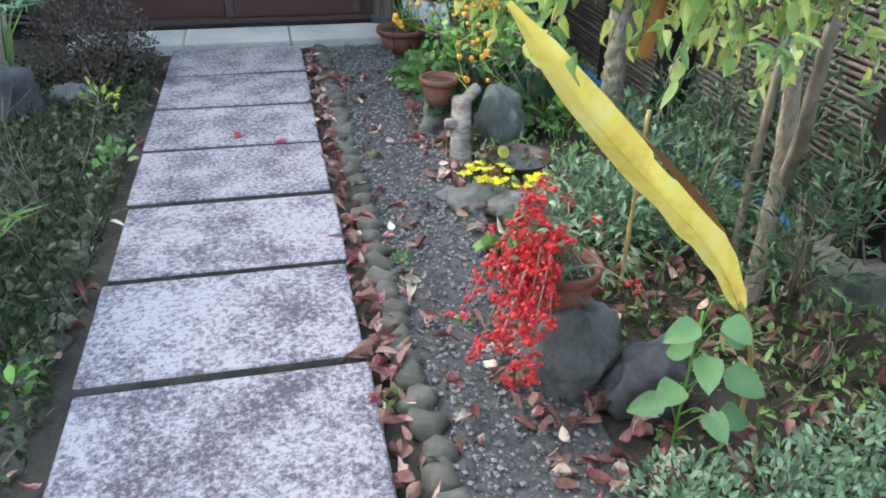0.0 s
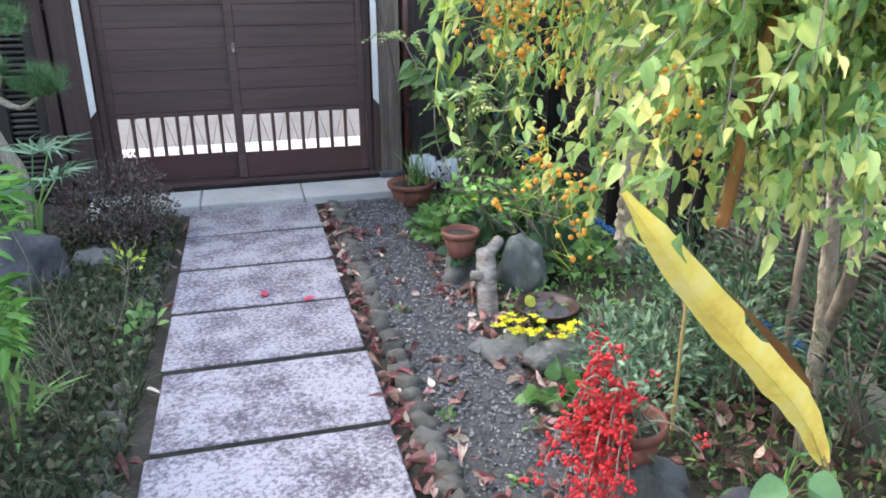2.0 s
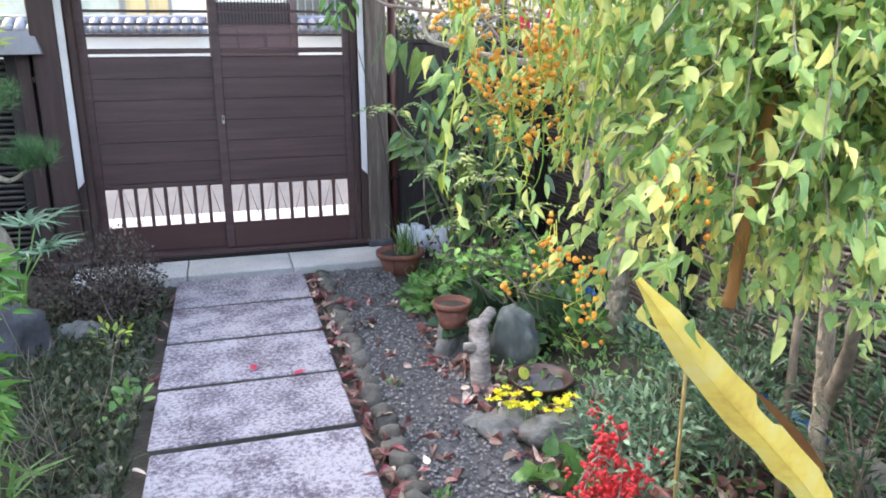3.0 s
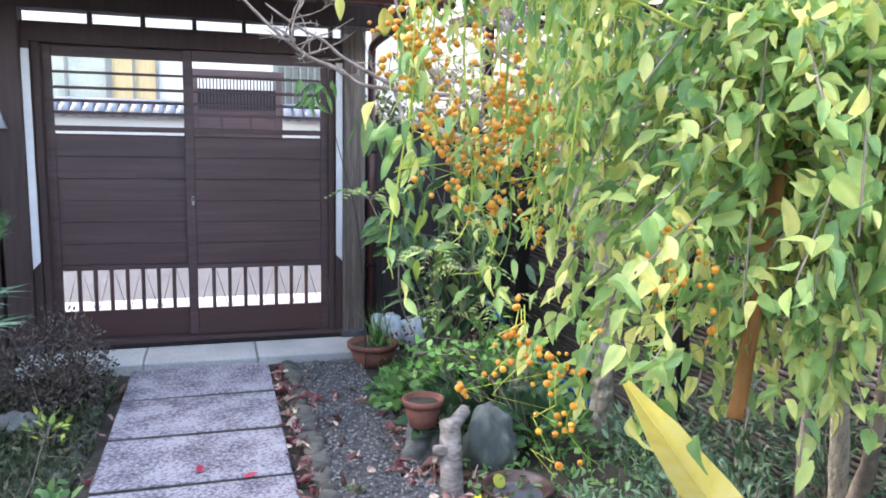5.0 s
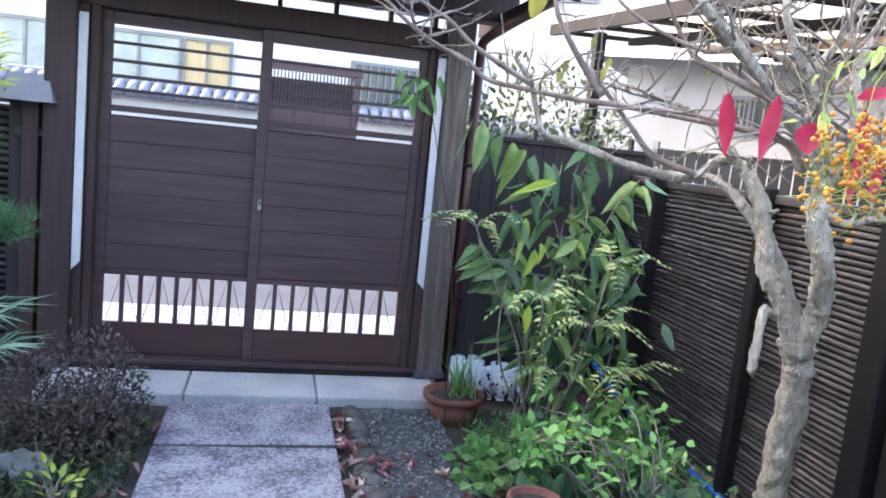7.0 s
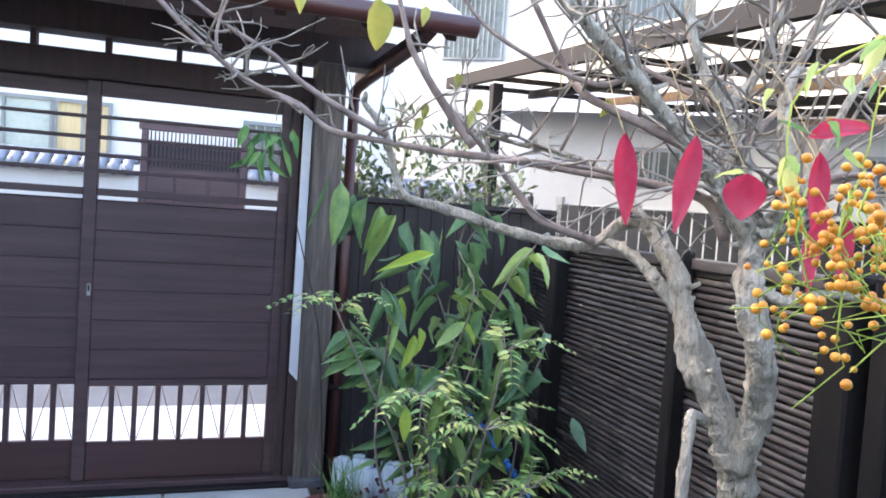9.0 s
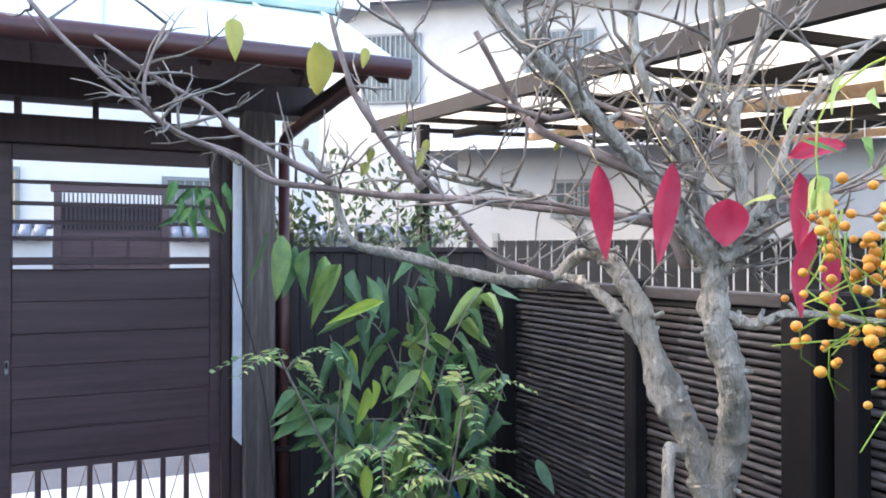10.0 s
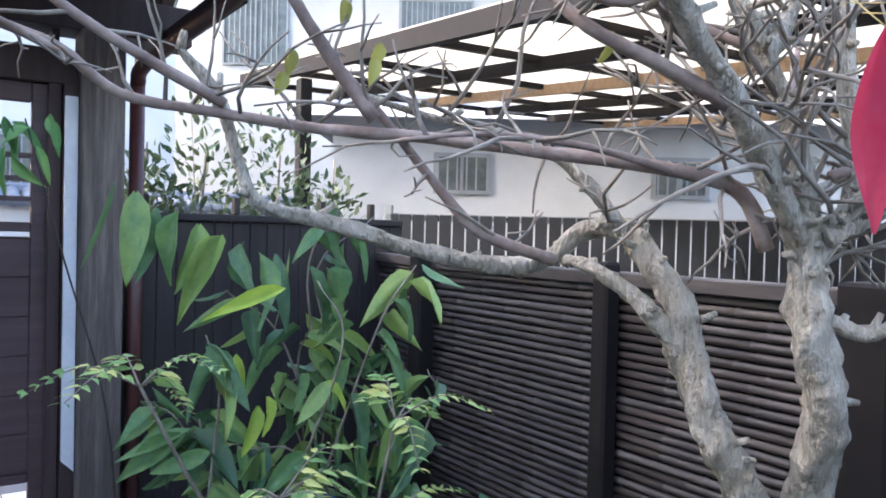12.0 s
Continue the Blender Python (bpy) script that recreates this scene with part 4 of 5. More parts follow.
for pts, a, b in BOUGHS.values():
    tube("limb", pts, a, b, M_BARK, tree, 14, .34, 12)
RED = [
    ([(1.62, 3.7, 1.43), (1.58, 3.72, 1.52), (1.47, 3.75, 1.55), (1.31, 3.9, 1.58), (1.16, 4.05, 1.605), (1.04, 4.15, 1.615), (.86, 4.25, 1.64), (.75, 4.3, 1.66), (.66, 4.3, 1.72), (.54, 4.3, 1.76), (.39, 4.3, 1.86), (.25, 4.3, 1.99), (.19, 4.3, 2.06)], .013, .006),
    ([(1.1, 4.08, 1.63), (1.03, 4.1, 1.72), (.93, 4.1, 1.85), (.9, 4.1, 1.92), (.86, 4.1, 2.05)], .013, .006),
    ([(1.45, 4.02, 1.40), (1.3, 4.05, 1.45), (1.23, 4.1, 1.54), (1.13, 4.12, 1.65), (1.05, 4.15, 1.74)], .012, .006),
    ([(.9, 4.23, 1.65), (.68, 4.25, 1.76), (.59, 4.25, 1.83), (.45, 4.25, 1.9), (.33, 4.25, 1.98)], .010, .004),
    ([(.67, 4.3, 1.71), (.57, 4.25, 1.74), (.46, 4.2, 1.79), (.44, 4.2, 1.88), (.49, 4.2, 2.02)], .007, .003),
    ([(1.48, 3.75, 1.545), (1.31, 3.8, 1.58), (1.16, 3.85, 1.59), (1.04, 3.9, 1.575)], .007, .003),
    ([(1.47, 3.66, 1.64), (1.35, 3.7, 1.69), (1.25, 3.75, 1.74), (1.21, 3.8, 1.81), (1.11, 3.8, 1.96)], .014, .006),
    ([(1.31, 3.66, 1.78), (1.24, 3.7, 1.76), (1.12, 3.74, 1.80), (1.0, 3.8, 1.88), (.9, 3.85, 2.02)], .008, .003),
    ([(1.6, 3.66, 1.62), (1.72, 3.72, 1.72), (1.86, 3.8, 1.80), (2.0, 3.85, 1.92)], .011, .004),
    ([(1.56, 3.68, 1.74), (1.5, 3.78, 1.8), (1.38, 3.85, 1.88), (1.3, 3.9, 2.02)], .009, .003),
    ([(1.66, 3.62, 1.55), (1.82, 3.55, 1.6), (1.98, 3.5, 1.62), (2.15, 3.45, 1.7)], .009, .004),
]
for pts, a, b in RED:
    tube("branch", pts, a, b, M_REDTWIG, tree, 8, .25, 5)
lines = [p for p, _, _ in BOUGHS.values() if p[0][2] > 1.36] + [BOUGHS[q][0] for q in ("diagonal", "upright", "outer_b")]
twigs("twig_mass", twig_set(lines[1:], 95, (.16, .5), .5, .0056, 3, 3) + twig_set([p for p, _, _ in RED], 80, (.08, .3), .35, .0042, 2, 5), M_TWIG, tree)
stubs = []
for pts, a, b in BOUGHS.values():
    ln_ = smooth_line(pts, 8)
    for p in ln_[::2]:
        if R.random() < .5:
            d = Vector((R.gauss(0, 1), R.gauss(-.3, 1), R.gauss(.3, .6))).normalized()
            stubs.append(([p, p + d * (a * 1.0), p + d * (a * 1.0 + R.uniform(.008, .03))], .009, .005))
twigs("knob_mass", stubs, M_BARK, tree, 6)
lp = [(.80, 4.0, 1.95), (.61, 4.0, 1.98), (.95, 4.1, 1.98), (1.05, 4.1, 1.82), (1.12, 4.1, 1.76), (.97, 4.15, 1.70), (1.3, 3.75, 1.74), (1.08, 4.05, 1.72), (.98, 4.15, 1.74)]
leaves("last_foliage", lp, [(R.gauss(0, .3), R.gauss(0, .3), -1) for _ in lp], [.135, .09, .05, .045, .045, .04, .05, .045, .045], [.075, .045, .028, .026, .026, .026, .026, .026, .026], L_OLIVE, tree, BIGLEAF, ups=np.array([(0, -1.0, 0.1)] * len(lp)), label="few yellow-green last leaves")

# berry-bearing shrub over the path: arching limbs, hanging shoots
shrub = thing("berry_shrub", "arching yellow-green shrub with hanging orange berries", "shrub")
for pts, a, b, mt in (
    ([(1.70, 2.30, -.08), (1.66, 2.27, .4), (1.56, 2.2, .8), (1.42, 2.08, 1.2), (1.25, 1.95, 1.5)], .030, .014, M_BARK),
    ([(1.78, 2.40, -.08), (1.72, 2.33, .3), (1.58, 2.13, .62), (1.485, 2.02, .85), (1.49, 2.0, 1.2), (1.56, 1.98, 1.7)], .024, .012, M_TWIG),
    ([(1.70, 2.44, -.08), (1.70, 2.45, .5), (1.66, 2.4, .9), (1.55, 2.3, 1.4), (1.45, 2.3, 1.8)], .016, .009, M_TWIG),
    ([(1.30, 2.45, -.08), (1.29, 2.44, .3), (1.28, 2.42, .62)], .007, .006, M_STALK),
    ([(.865, 1.725, 1.0), (.885, 1.735, 1.1), (.925, 1.75, 1.34), (1.06, 1.85, 1.46), (1.26, 1.95, 1.5)], .013, .008, M_RUST),
):
    tube("stem", pts, a, b, mt, shrub, 10, .25, 6)
rs = random.Random(21)
WAY = [np.array(q) for q in ((.14, 1.0), (.14, 1.18), (.04, 1.43), (.03, 1.86), (.22, 2.04), (.43, 2.11), (.35, 2.3), (.49, 3.0))]


def clear_of_way(pos, gap):
    """Which of the points leave room for a person on the path."""
    near = np.full(len(pos), 9.0)
    for a, b in zip(WAY, WAY[1:]):
        t = np.clip(((pos[:, :2] - a) @ (b - a)) / ((b - a) @ (b - a)), 0, 1)[:, None]
        near = np.minimum(near, np.linalg.norm(pos[:, :2] - a - t * (b - a), axis=1))
    return near > gap


def shoot(s, e, lift):
    m = s.lerp(e, .62)
    m.z = max(s.z, e.z) + lift
    return smooth_line([s, s.lerp(m, .5) + Vector((rs.gauss(0, .04), rs.gauss(0, .04), .05)), m, e], 5)


def inside(line, gap=.2):
    return clear_of_way(np.array([p[:] for p in line]), gap).all()


# the dense rounded side of the shrub: arching leafy shoots
dense, loose = [], []
while len(dense) < 150:
    s = Vector((rs.uniform(1.1, 1.55), rs.uniform(1.8, 2.2), rs.uniform(.95, 1.6)))
    e = Vector((rs.uniform(.50, 1.25), rs.uniform(1.40, 1.95), rs.uniform(.98, 1.72)))
    if e.x < .5 + (.62 if e.z > 1.25 else .3) * abs(e.z - 1.25) or e.y < 1.40 + .25 * max(0, e.x - .8):
        continue
    ln_ = shoot(s, e, rs.uniform(.02, .16))
    if inside(ln_, .3):
        dense.append(ln_)
# the thin side: hanging strands over the path
while len(loose) < 88:
    x1 = rs.uniform(.30, .78)
    e = Vector((x1, rs.uniform(1.76, 2.06), rs.uniform(1.2, 1.72)))
    top = min(1.95, e.z + rs.uniform(.15, .5))
    s = Vector((e.x + rs.uniform(.15, .45), e.y + rs.uniform(-.15, .15), top))
    ln_ = smooth_line([s, Vector((e.x + .06, e.y + .01, top + .03)), e.lerp(s, .25) + Vector((-.04, 0, -.02)), e], 5)
    if inside(ln_):
        loose.append(ln_)
for e in ((.90, 2.75, 1.50), (.95, 2.71, 1.52), (.99, 2.68, 1.56), (1.02, 2.66, 1.48)):
    loose.append(smooth_line([(1.42, 2.3, 1.72), (1.2, 2.5, 1.72), (e[0] + .04, e[1] - .02, 1.62), e], 5))
twigs("branchwork", [(a, .0042, .0014) for a in dense], M_TWIG, shrub)
twigs("hanging_shoot_mass", [(a, .0024, .0009) for a in loose], L_LIME, shrub, 4)


def leafy(name, lines, n, size, hang, ratio, label):
    pos, way = along([[p[:] for p in a[2:]] for a in lines], n, .016)
    ok = clear_of_way(pos, .2)
    pos, way = pos[ok], way[ok]
    k = len(pos)
    big = NR.random(k)
    d = way / np.linalg.norm(way, axis=1, keepdims=True) * .75 + NR.normal(0, .55, (k, 3)) + (0, 0, hang)
    ln_ = size[0] + (size[1] - size[0]) * big
    leaves(name, pos, d, ln_, ln_ * ratio, L_DURANTA, shrub, BIGLEAF, label=label, curl=.6)
    return pos


leafy("foliage", dense, 10500, (.02, .052), -.1, .46, "yellow-green leaves")
leafy("hanging_foliage", loose, 2500, (.016, .040), -.4, .42, "small yellow-green hanging leaves")
leafy("broad_foliage", dense, 130, (.05, .075), -.2, .46, "broad lime leaves")


def berry_strings(parent, spots, mat, hang=.17, r=.0049):
    """Hanging strings of berries, with their thin stalks."""
    pos, rad, lines_ = [], [], []
    for x, y, z in spots:
        for s in range(R.randint(2, 4)):
            a = Vector((x + R.gauss(0, .022), y + R.gauss(0, .022), z))
            length = hang * R.uniform(.5, 1)
            pts = [a + Vector((R.gauss(0, .006) * k, R.gauss(0, .006) * k, -length * k / 6)) for k in range(7)]
            lines_.append((pts, .0011, .0007))
            for k in range(R.randint(8, 14)):
                q = pts[min(6, int(R.random() ** 1.4 * 6))]
                pos.append(q + Vector((R.gauss(0, .009), R.gauss(0, .009), R.gauss(0, .01))))
                rad.append(r * R.uniform(.6, 1.15))
    spheres("berry_mass", pos, rad, mat, parent, "round orange berries", 2)
    twigs("stalk_mass", lines_, L_LIME, parent, 4)


spots = [(.45, 1.85, 1.42), (.42, 1.83, 1.46), (.47, 1.83, 1.40), (.50, 1.82, 1.50), (.52, 1.80, 1.46), (.38, 1.84, 1.62), (.42, 1.85, 1.60), (.46, 1.86, 1.64), (.36, 1.86, 1.54), (.39, 1.84, 1.56), (.55, 1.98, 1.58), (.56, 1.90, 1.50), (.60, 1.92, 1.44), (.58, 1.86, 1.40), (.54, 1.66, 1.12), (.52, 1.70, 1.20), (.66, 1.6, 1.3), (.70, 2.02, 1.52), (.90, 2.75, 1.50), (.93, 2.73, 1.48), (.95, 2.71, 1.50), (.97, 2.70, 1.47), (.99, 2.69, 1.52), (1.01, 2.67, 1.50)]
berry_strings(shrub, spots, M_ORANGE)

# red leaves that hang on threads
def hang_leaf(parent, at, d, length, half, turn, bend):
    """One long folded leaf with a curved spine and pointed ends."""
    at, d = Vector(at), Vector(d).normalized()
    s = Vector((math.cos(turn), math.sin(turn), 0))
    s = (s - d * s.dot(d)).normalized()
    up = s.cross(d).normalized()
    v, f = [], []
    for i in range(15):
        u = i / 14
        c = at + d * length * u + s * bend * length * .35 * (u * u - u) + up * .10 * length * math.sin(math.pi * u)
        w = half * max(.02, math.sin(math.pi * u ** .85)) ** .8 * (1 - .15 * u)
        for o in (-1, -.5, 0, .5, 1):
            v.append(c + s * o * w + up * (-abs(o) * w * .45 + .012 * length * math.sin(9 * u + 3 * o)))
        if i:
            b = (i - 1) * 5
            f += [(b + k, b + k + 1, b + k + 6, b + k + 5) for k in range(4)]
    link("leaf", mesh_from("leaf", v, f, L_RED, True), parent)


hang = [(1.05, 3.26, 1.60, .15, 20), (1.135, 3.19, 1.60, .155, -12), (1.20, 3.145, 1.545, .072, 0), (1.265, 3.075, 1.58, .12, 10), (1.275, 3.06, 1.50, .13, -10), (1.30, 3.05, 1.49, .11, 12)]
for x, y, z, ln_, lean in hang:
    t = thing("hanging_leaf", "pinkish red dry leaf hanging on a thread", "leaf", group="leaves on threads")
    wid = .47 if ln_ < .08 else .135
    hang_leaf(t, (x, y, z), (math.sin(radians(lean)) * .5, .1, -1), ln_, ln_ * wid, R.uniform(-.7, -.2), R.uniform(-.5, .5))
    tube("thread", [(x, y, z), (x + .01, y + .05, z + .05), (x + .04, y + .16, z + .15), (x + .14, y + .42, z + .24)], .0008, .0008, M_STALK, t, 4, 0, 3)
t = thing("hanging_leaf", "crimson curled leaf caught on a twig", "leaf", group="leaves on threads")
leaves("leaf", [(1.24, 3.07, 1.60)], [(1, -.35, .3)], [.1], [.032], L_RED, t, BIGLEAF, ups=np.array([(-.4, -1.0, .4)]))
tube("thread", [(1.325, 3.04, 1.63), (1.33, 3.06, 1.70), (1.45, 3.36, 1.78), (1.62, 3.62, 1.84)], .0008, .0008, M_STALK, t, 4, 0, 3)

# single tall yellow blade
blade = thing("yellow_blade_plant", "one tall yellow leaf with torn brown edges on a dry stalk", "plant")
tube("stalk", [(1.375, 1.815, -.08), (1.35, 1.80, .1), (1.27, 1.745, .30), (1.17, 1.69, .45)], .008, .006, M_STALK, blade, 8, .2, 4)
axis = smooth_line([(1.19, 1.70, .42), (1.07, 1.665, .59), (.92, 1.62, .745), (.715, 1.56, .95), (.535, 1.505, 1.155)], 8)
v, f = [], []
side = Vector((.62, -.35, .48)).normalized()
nrm = Vector((-.5, -.8, -.1)).normalized()
m_ = len(axis)
for i, p in enumerate(axis):
    u = i / (m_ - 1)
    w = .040 * (math.sin(math.pi * min(1, u * .93 + .04)) ** .6) * (1.0 if u < .9 else 1 - (u - .9) * 5)
    wl, wr = w * (1 + .25 * noise.noise(Vector((u * 9, 0, 0)))), w * (1 + .25 * noise.noise(Vector((u * 9, 5, 0))) - (.35 if .55 < u < .63 else 0))
    cup = .022 * math.sin(math.pi * u)
    for k, (o, dz) in enumerate(((-wl, cup), (-wl * .5, cup * .25), (0, -.004), (wr * .5, cup * .25), (wr, cup))):
        v.append(p + side * o + nrm * -dz)
    if i:
        b = (i - 1) * 5
        f += [(b + k, b + k + 1, b + k + 6, b + k + 5) for k in range(4)]
link("blade", mesh_from("blade", v, f, L_YELLOW, True), blade)
tube("midrib", [p + nrm * .006 for p in axis], 0.0022, .001, L_YELLOW, blade, 6, 0, 0)
v, f = [], []
for i in range(9):
    u = i / 8
    p = axis[int(12 + u * 12)] + side * .050 + nrm * .02
    w = .016 * math.sin(math.pi * (u * .9 + .08))
    v += [p - side * w * .3, p + side * w + nrm * .012]
    if i:
        f.append((2 * i - 2, 2 * i - 1, 2 * i + 1, 2 * i))
link("torn_edge", mesh_from("torn_edge", v, f, M_RUST, True), blade, None, "curled brown torn edge")


# ---- pots, stones, log ----
def rock(name, at, size, mat, seed, label, group="", turn=0, cat="rock"):
    ob = part(name, rock_bm(*size, seed), mat, None, "", pose(*at, 0, 0, turn), True)
    return tagged(ob, label, cat, group)


def pot(at, r, h, label, tilt=0, soil=True):
    p = thing("flower_pot", label, "pot", pose(*at, tilt, 0, R.uniform(0, 360)))
    part("body", lathe([(r * .62, 0), (r * .66, .004), (r * .92, h * .80), (r * .84, h * .80), (r * .6, .012)]), M_TERRA, p, smooth=True)
    part("rim", lathe([(r * .90, h * .78), (r * 1.0, h * .80), (r * 1.02, h), (r * .94, h + .003), (r * .86, h * .97), (r * .84, h * .8)]), M_TERRA, p, smooth=True)
    if soil:
        part("earth", lathe([(r * .8, h * .70), (r * .83, h * .82), (r * .4, h * .86), (.004, h * .87)]), M_SOIL, p)
    return p


rock("garden_rock", (.97, 2.06, -.08), (.125, .115, .29), M_ROCK, 3, "rounded grey-green garden rock beside the gravel")
rock("garden_rock", (1.13, 1.93, -.08), (.115, .09, .22), M_DARKROCK, 5, "dark rounded rock behind the leafy seedling")
rock("garden_rock", (.99, 3.16, -.06), (.12, .09, .10), M_ROCK, 8, "grey rock under the yellow flowers", "rocks under flowers")
rock("garden_rock", (1.17, 3.04, -.06), (.14, .10, .13), M_ROCK, 9, "grey-green rock beside the yellow flowers", "rocks under flowers")
rock("garden_rock", (.88, 3.24, -.06), (.06, .05, .06), M_ROCK, 12, "small brown rock beside the yellow flowers", "rocks under flowers")
rock("upright_stone", (1.27, 3.80, -.08), (.12, .09, .31), M_GREENSTONE, 15, "upright dark green stone behind the bowl", cat="stone")
rock("pot_stone", (.99, 3.96, -.08), (.085, .08, .20), M_ROCK, 17, "flat-topped grey stone under a flower pot", cat="stone")
rock("garden_rock", (-.86, 4.75, -.10), (.11, .10, .15), M_ROCK, 21, "grey rock among the weeds by the gate", "rocks by the weeds")
rock("garden_rock", (-1.15, 4.55, -.08), (.16, .13, .34), M_DARKROCK, 22, "dark bluish rock below the pine", "rocks by the weeds")
pot((.99, 3.96, .112), .095, .13, "small terracotta pot with dry stalks on a stone")
pot((1.06, 5.44, -.05), .165, .15, "wide terracotta pot at the gate post, tufted")
pot((.93, 2.10, .19), .10, .14, "chipped terracotta pot holding the red-berried shrub")
bowl = thing("bowl", "wide shallow brown glazed bowl with leaves in it", "bowl", pose(1.25, 3.44, -.05))
part("body", lathe([(.07, 0), (.075, .004), (.14, .075), (.148, .08), (.142, .086), (.13, .078), (.07, .02)]), M_GLAZE, bowl, smooth=True)
part("water", lathe([(.10, .045), (.115, .05), (.004, .05)]), M_DARKROCK, bowl)
log = thing("birch_log", "pale cut log with a side stub standing in leaves", "log")
tube("log", [(1.01, 3.54, -.06), (1.01, 3.58, .04), (1.03, 3.66, .13), (1.05, 3.74, .20)], .05, .045, M_LOG, log, 14, .12, 5)
tube("stub", [(1.02, 3.63, .10), (.98, 3.62, .13), (.945, 3.62, .135)], .028, .024, M_LOG, log, 10, .12, 4)
tube("stub", [(1.04, 3.70, .17), (1.09, 3.74, .22), (1.13, 3.77, .24)], .032, .028, M_LOG, log, 10, .12, 4)
disc = tagged(part("round_tag", lathe([(.028, 0), (.03, .003), (.028, .006)]), L_LIME, None, "", pose(1.19, 3.50, .03, 55, 0, 20)), "round pale green disc lying in the leaves", "disc")


# red-berried shrub in its pot
redb = thing("red_berry_shrub", "potted shrub with drooping sprays of bright red berries", "shrub")
rl, rp, rr_ = [], [], []
rs = random.Random(5)
for k in range(19):
    s = Vector((.92 + rs.gauss(0, .03), 2.09 + rs.gauss(0, .03), .31))
    e = Vector((rs.uniform(.60, .82), rs.uniform(1.84, 2.05), rs.uniform(.12, .40)))
    m = s.lerp(e, .5) + Vector((0, 0, rs.uniform(.12, .28)))
    ln_ = smooth_line([s, m, e], 8)
    rl.append(ln_)
    for p in ln_[7:]:
        if rs.random() < .25:
            continue
        for q in range(3):
            c = p + Vector((rs.gauss(0, .014), rs.gauss(0, .014), rs.gauss(-.006, .012)))
            for w in range(4):
                rp.append(c + Vector((rs.gauss(0, .007), rs.gauss(0, .007), rs.gauss(0, .007))))
                rr_.append(rs.uniform(.0046, .0072))
for p in ((1.0, 2.3, .40), (.97, 2.42, .42), (1.05, 2.2, .38), (1.08, 2.0, .30)):
    for w in range(9):
        rp.append(Vector(p) + Vector((rs.gauss(0, .012), rs.gauss(0, .012), rs.gauss(0, .014))))
        rr_.append(rs.uniform(.0046, .0072))
    rl.append(smooth_line([(.93, 2.10, .31), (p[0] * .5 + .465, p[1] * .5 + 1.05, p[2] + .04), p], 7))
twigs("stem_mass", [(a, .004, .0015) for a in rl], M_TWIG, redb)
spheres("berry_mass", rp, rr_, M_REDBERRY, redb, "bright red berries")
apos, adir = along([[p[:] for p in a[:9]] for a in rl], 260, .03)
leaves("foliage", apos, NR.normal(0, 1, (260, 3)) + (0, 0, .2), NR.uniform(.02, .04, 260), NR.uniform(.008, .015, 260), L_BLUEGREEN, redb, LANCE)


def mound(name, label, cat, spots, mat, n, size, shape, wide=.5, up=.5, stems=None, seed=3, parts_name="foliage"):
    """A low bushy plant: leaves in a few overlapping clumps on short stems."""
    t = thing(name, label, cat)
    pos, dirs, st = [], [], []
    for (x, y, z0, rx, ry, rz) in spots:
        k = max(6, int(n / len(spots)))
        d = NR.normal(0, 1, (k, 3))
        d /= np.linalg.norm(d, axis=1, keepdims=True)
        d[:, 2] = np.abs(d[:, 2])
        rad = NR.random(k)[:, None] ** .45
        p = d * rad * (rx, ry, rz) + (x, y, z0)
        pos.append(p)
        dirs.append(d + NR.normal(0, .5, (k, 3)) + (0, 0, up - .5))
        for _ in range(8):
            q = p[NR.integers(0, k)]
            st.append(([(x + R.gauss(0, .03), y + R.gauss(0, .03), z0 - .08), ((x + q[0]) / 2, (y + q[1]) / 2, (z0 + q[2]) / 2 + .01), tuple(q)], .004, .0015))
    pos, dirs = np.concatenate(pos), np.concatenate(dirs)
    k = len(pos)
    ln_ = NR.uniform(size[0], size[1], k)
    leaves(parts_name, pos, dirs, ln_, ln_ * wide, mat, t, shape)
    twigs("stem_mass", st, stems or M_TWIG, t)
    return t


mound("low_shrub", "clipped grey-green small-leaved shrub at the bed's edge", "shrub", [(1.02, 1.50, -.02, .16, .14, .20), (1.25, 1.46, -.02, .2, .16, .24), (1.48, 1.50, -.02, .2, .17, .24), (1.70, 1.55, -.02, .17, .16, .24), (1.2, 1.25, -.02, .25, .2, .3), (1.45, 1.25, -.02, .2, .2, .3)], L_BLUEGREEN, 3600, (.018, .032), OVAL, .42)
mound("grey_green_shrub", "loose grey-green shrub beside the potted berries", "shrub", [(1.30, 2.62, 0, .2, .2, .36), (1.48, 2.75, 0, .22, .22, .42), (1.25, 2.85, 0, .15, .15, .3), (1.7, 2.7, 0, .2, .2, .4)], L_BLUEGREEN, 1700, (.03, .055), LANCE, .34)
mound("fern_weeds", "mixed green weeds below the shrub", "weeds", [(1.45, 2.1, -.05, .2, .2, .15), (1.75, 1.95, -.05, .2, .2, .18), (1.35, 2.3, -.05, .15, .15, .14), (1.85, 2.5, -.05, .12, .2, .25), (1.75, 3.0, -.05, .2, .3, .3), (1.55, 1.85, -.05, .2, .15, .12)], L_WEED, 620, (.035, .07), LANCE, .22)
mound("fence_weeds", "leafy weeds over the blue hose by the fence", "weeds", [(1.95, 3.3, -.04, .14, .2, .26), (1.95, 3.75, -.04, .14, .2, .2), (1.98, 2.85, -.04, .12, .2, .2)], L_BLUEGREEN, 420, (.04, .07), LANCE, .35)
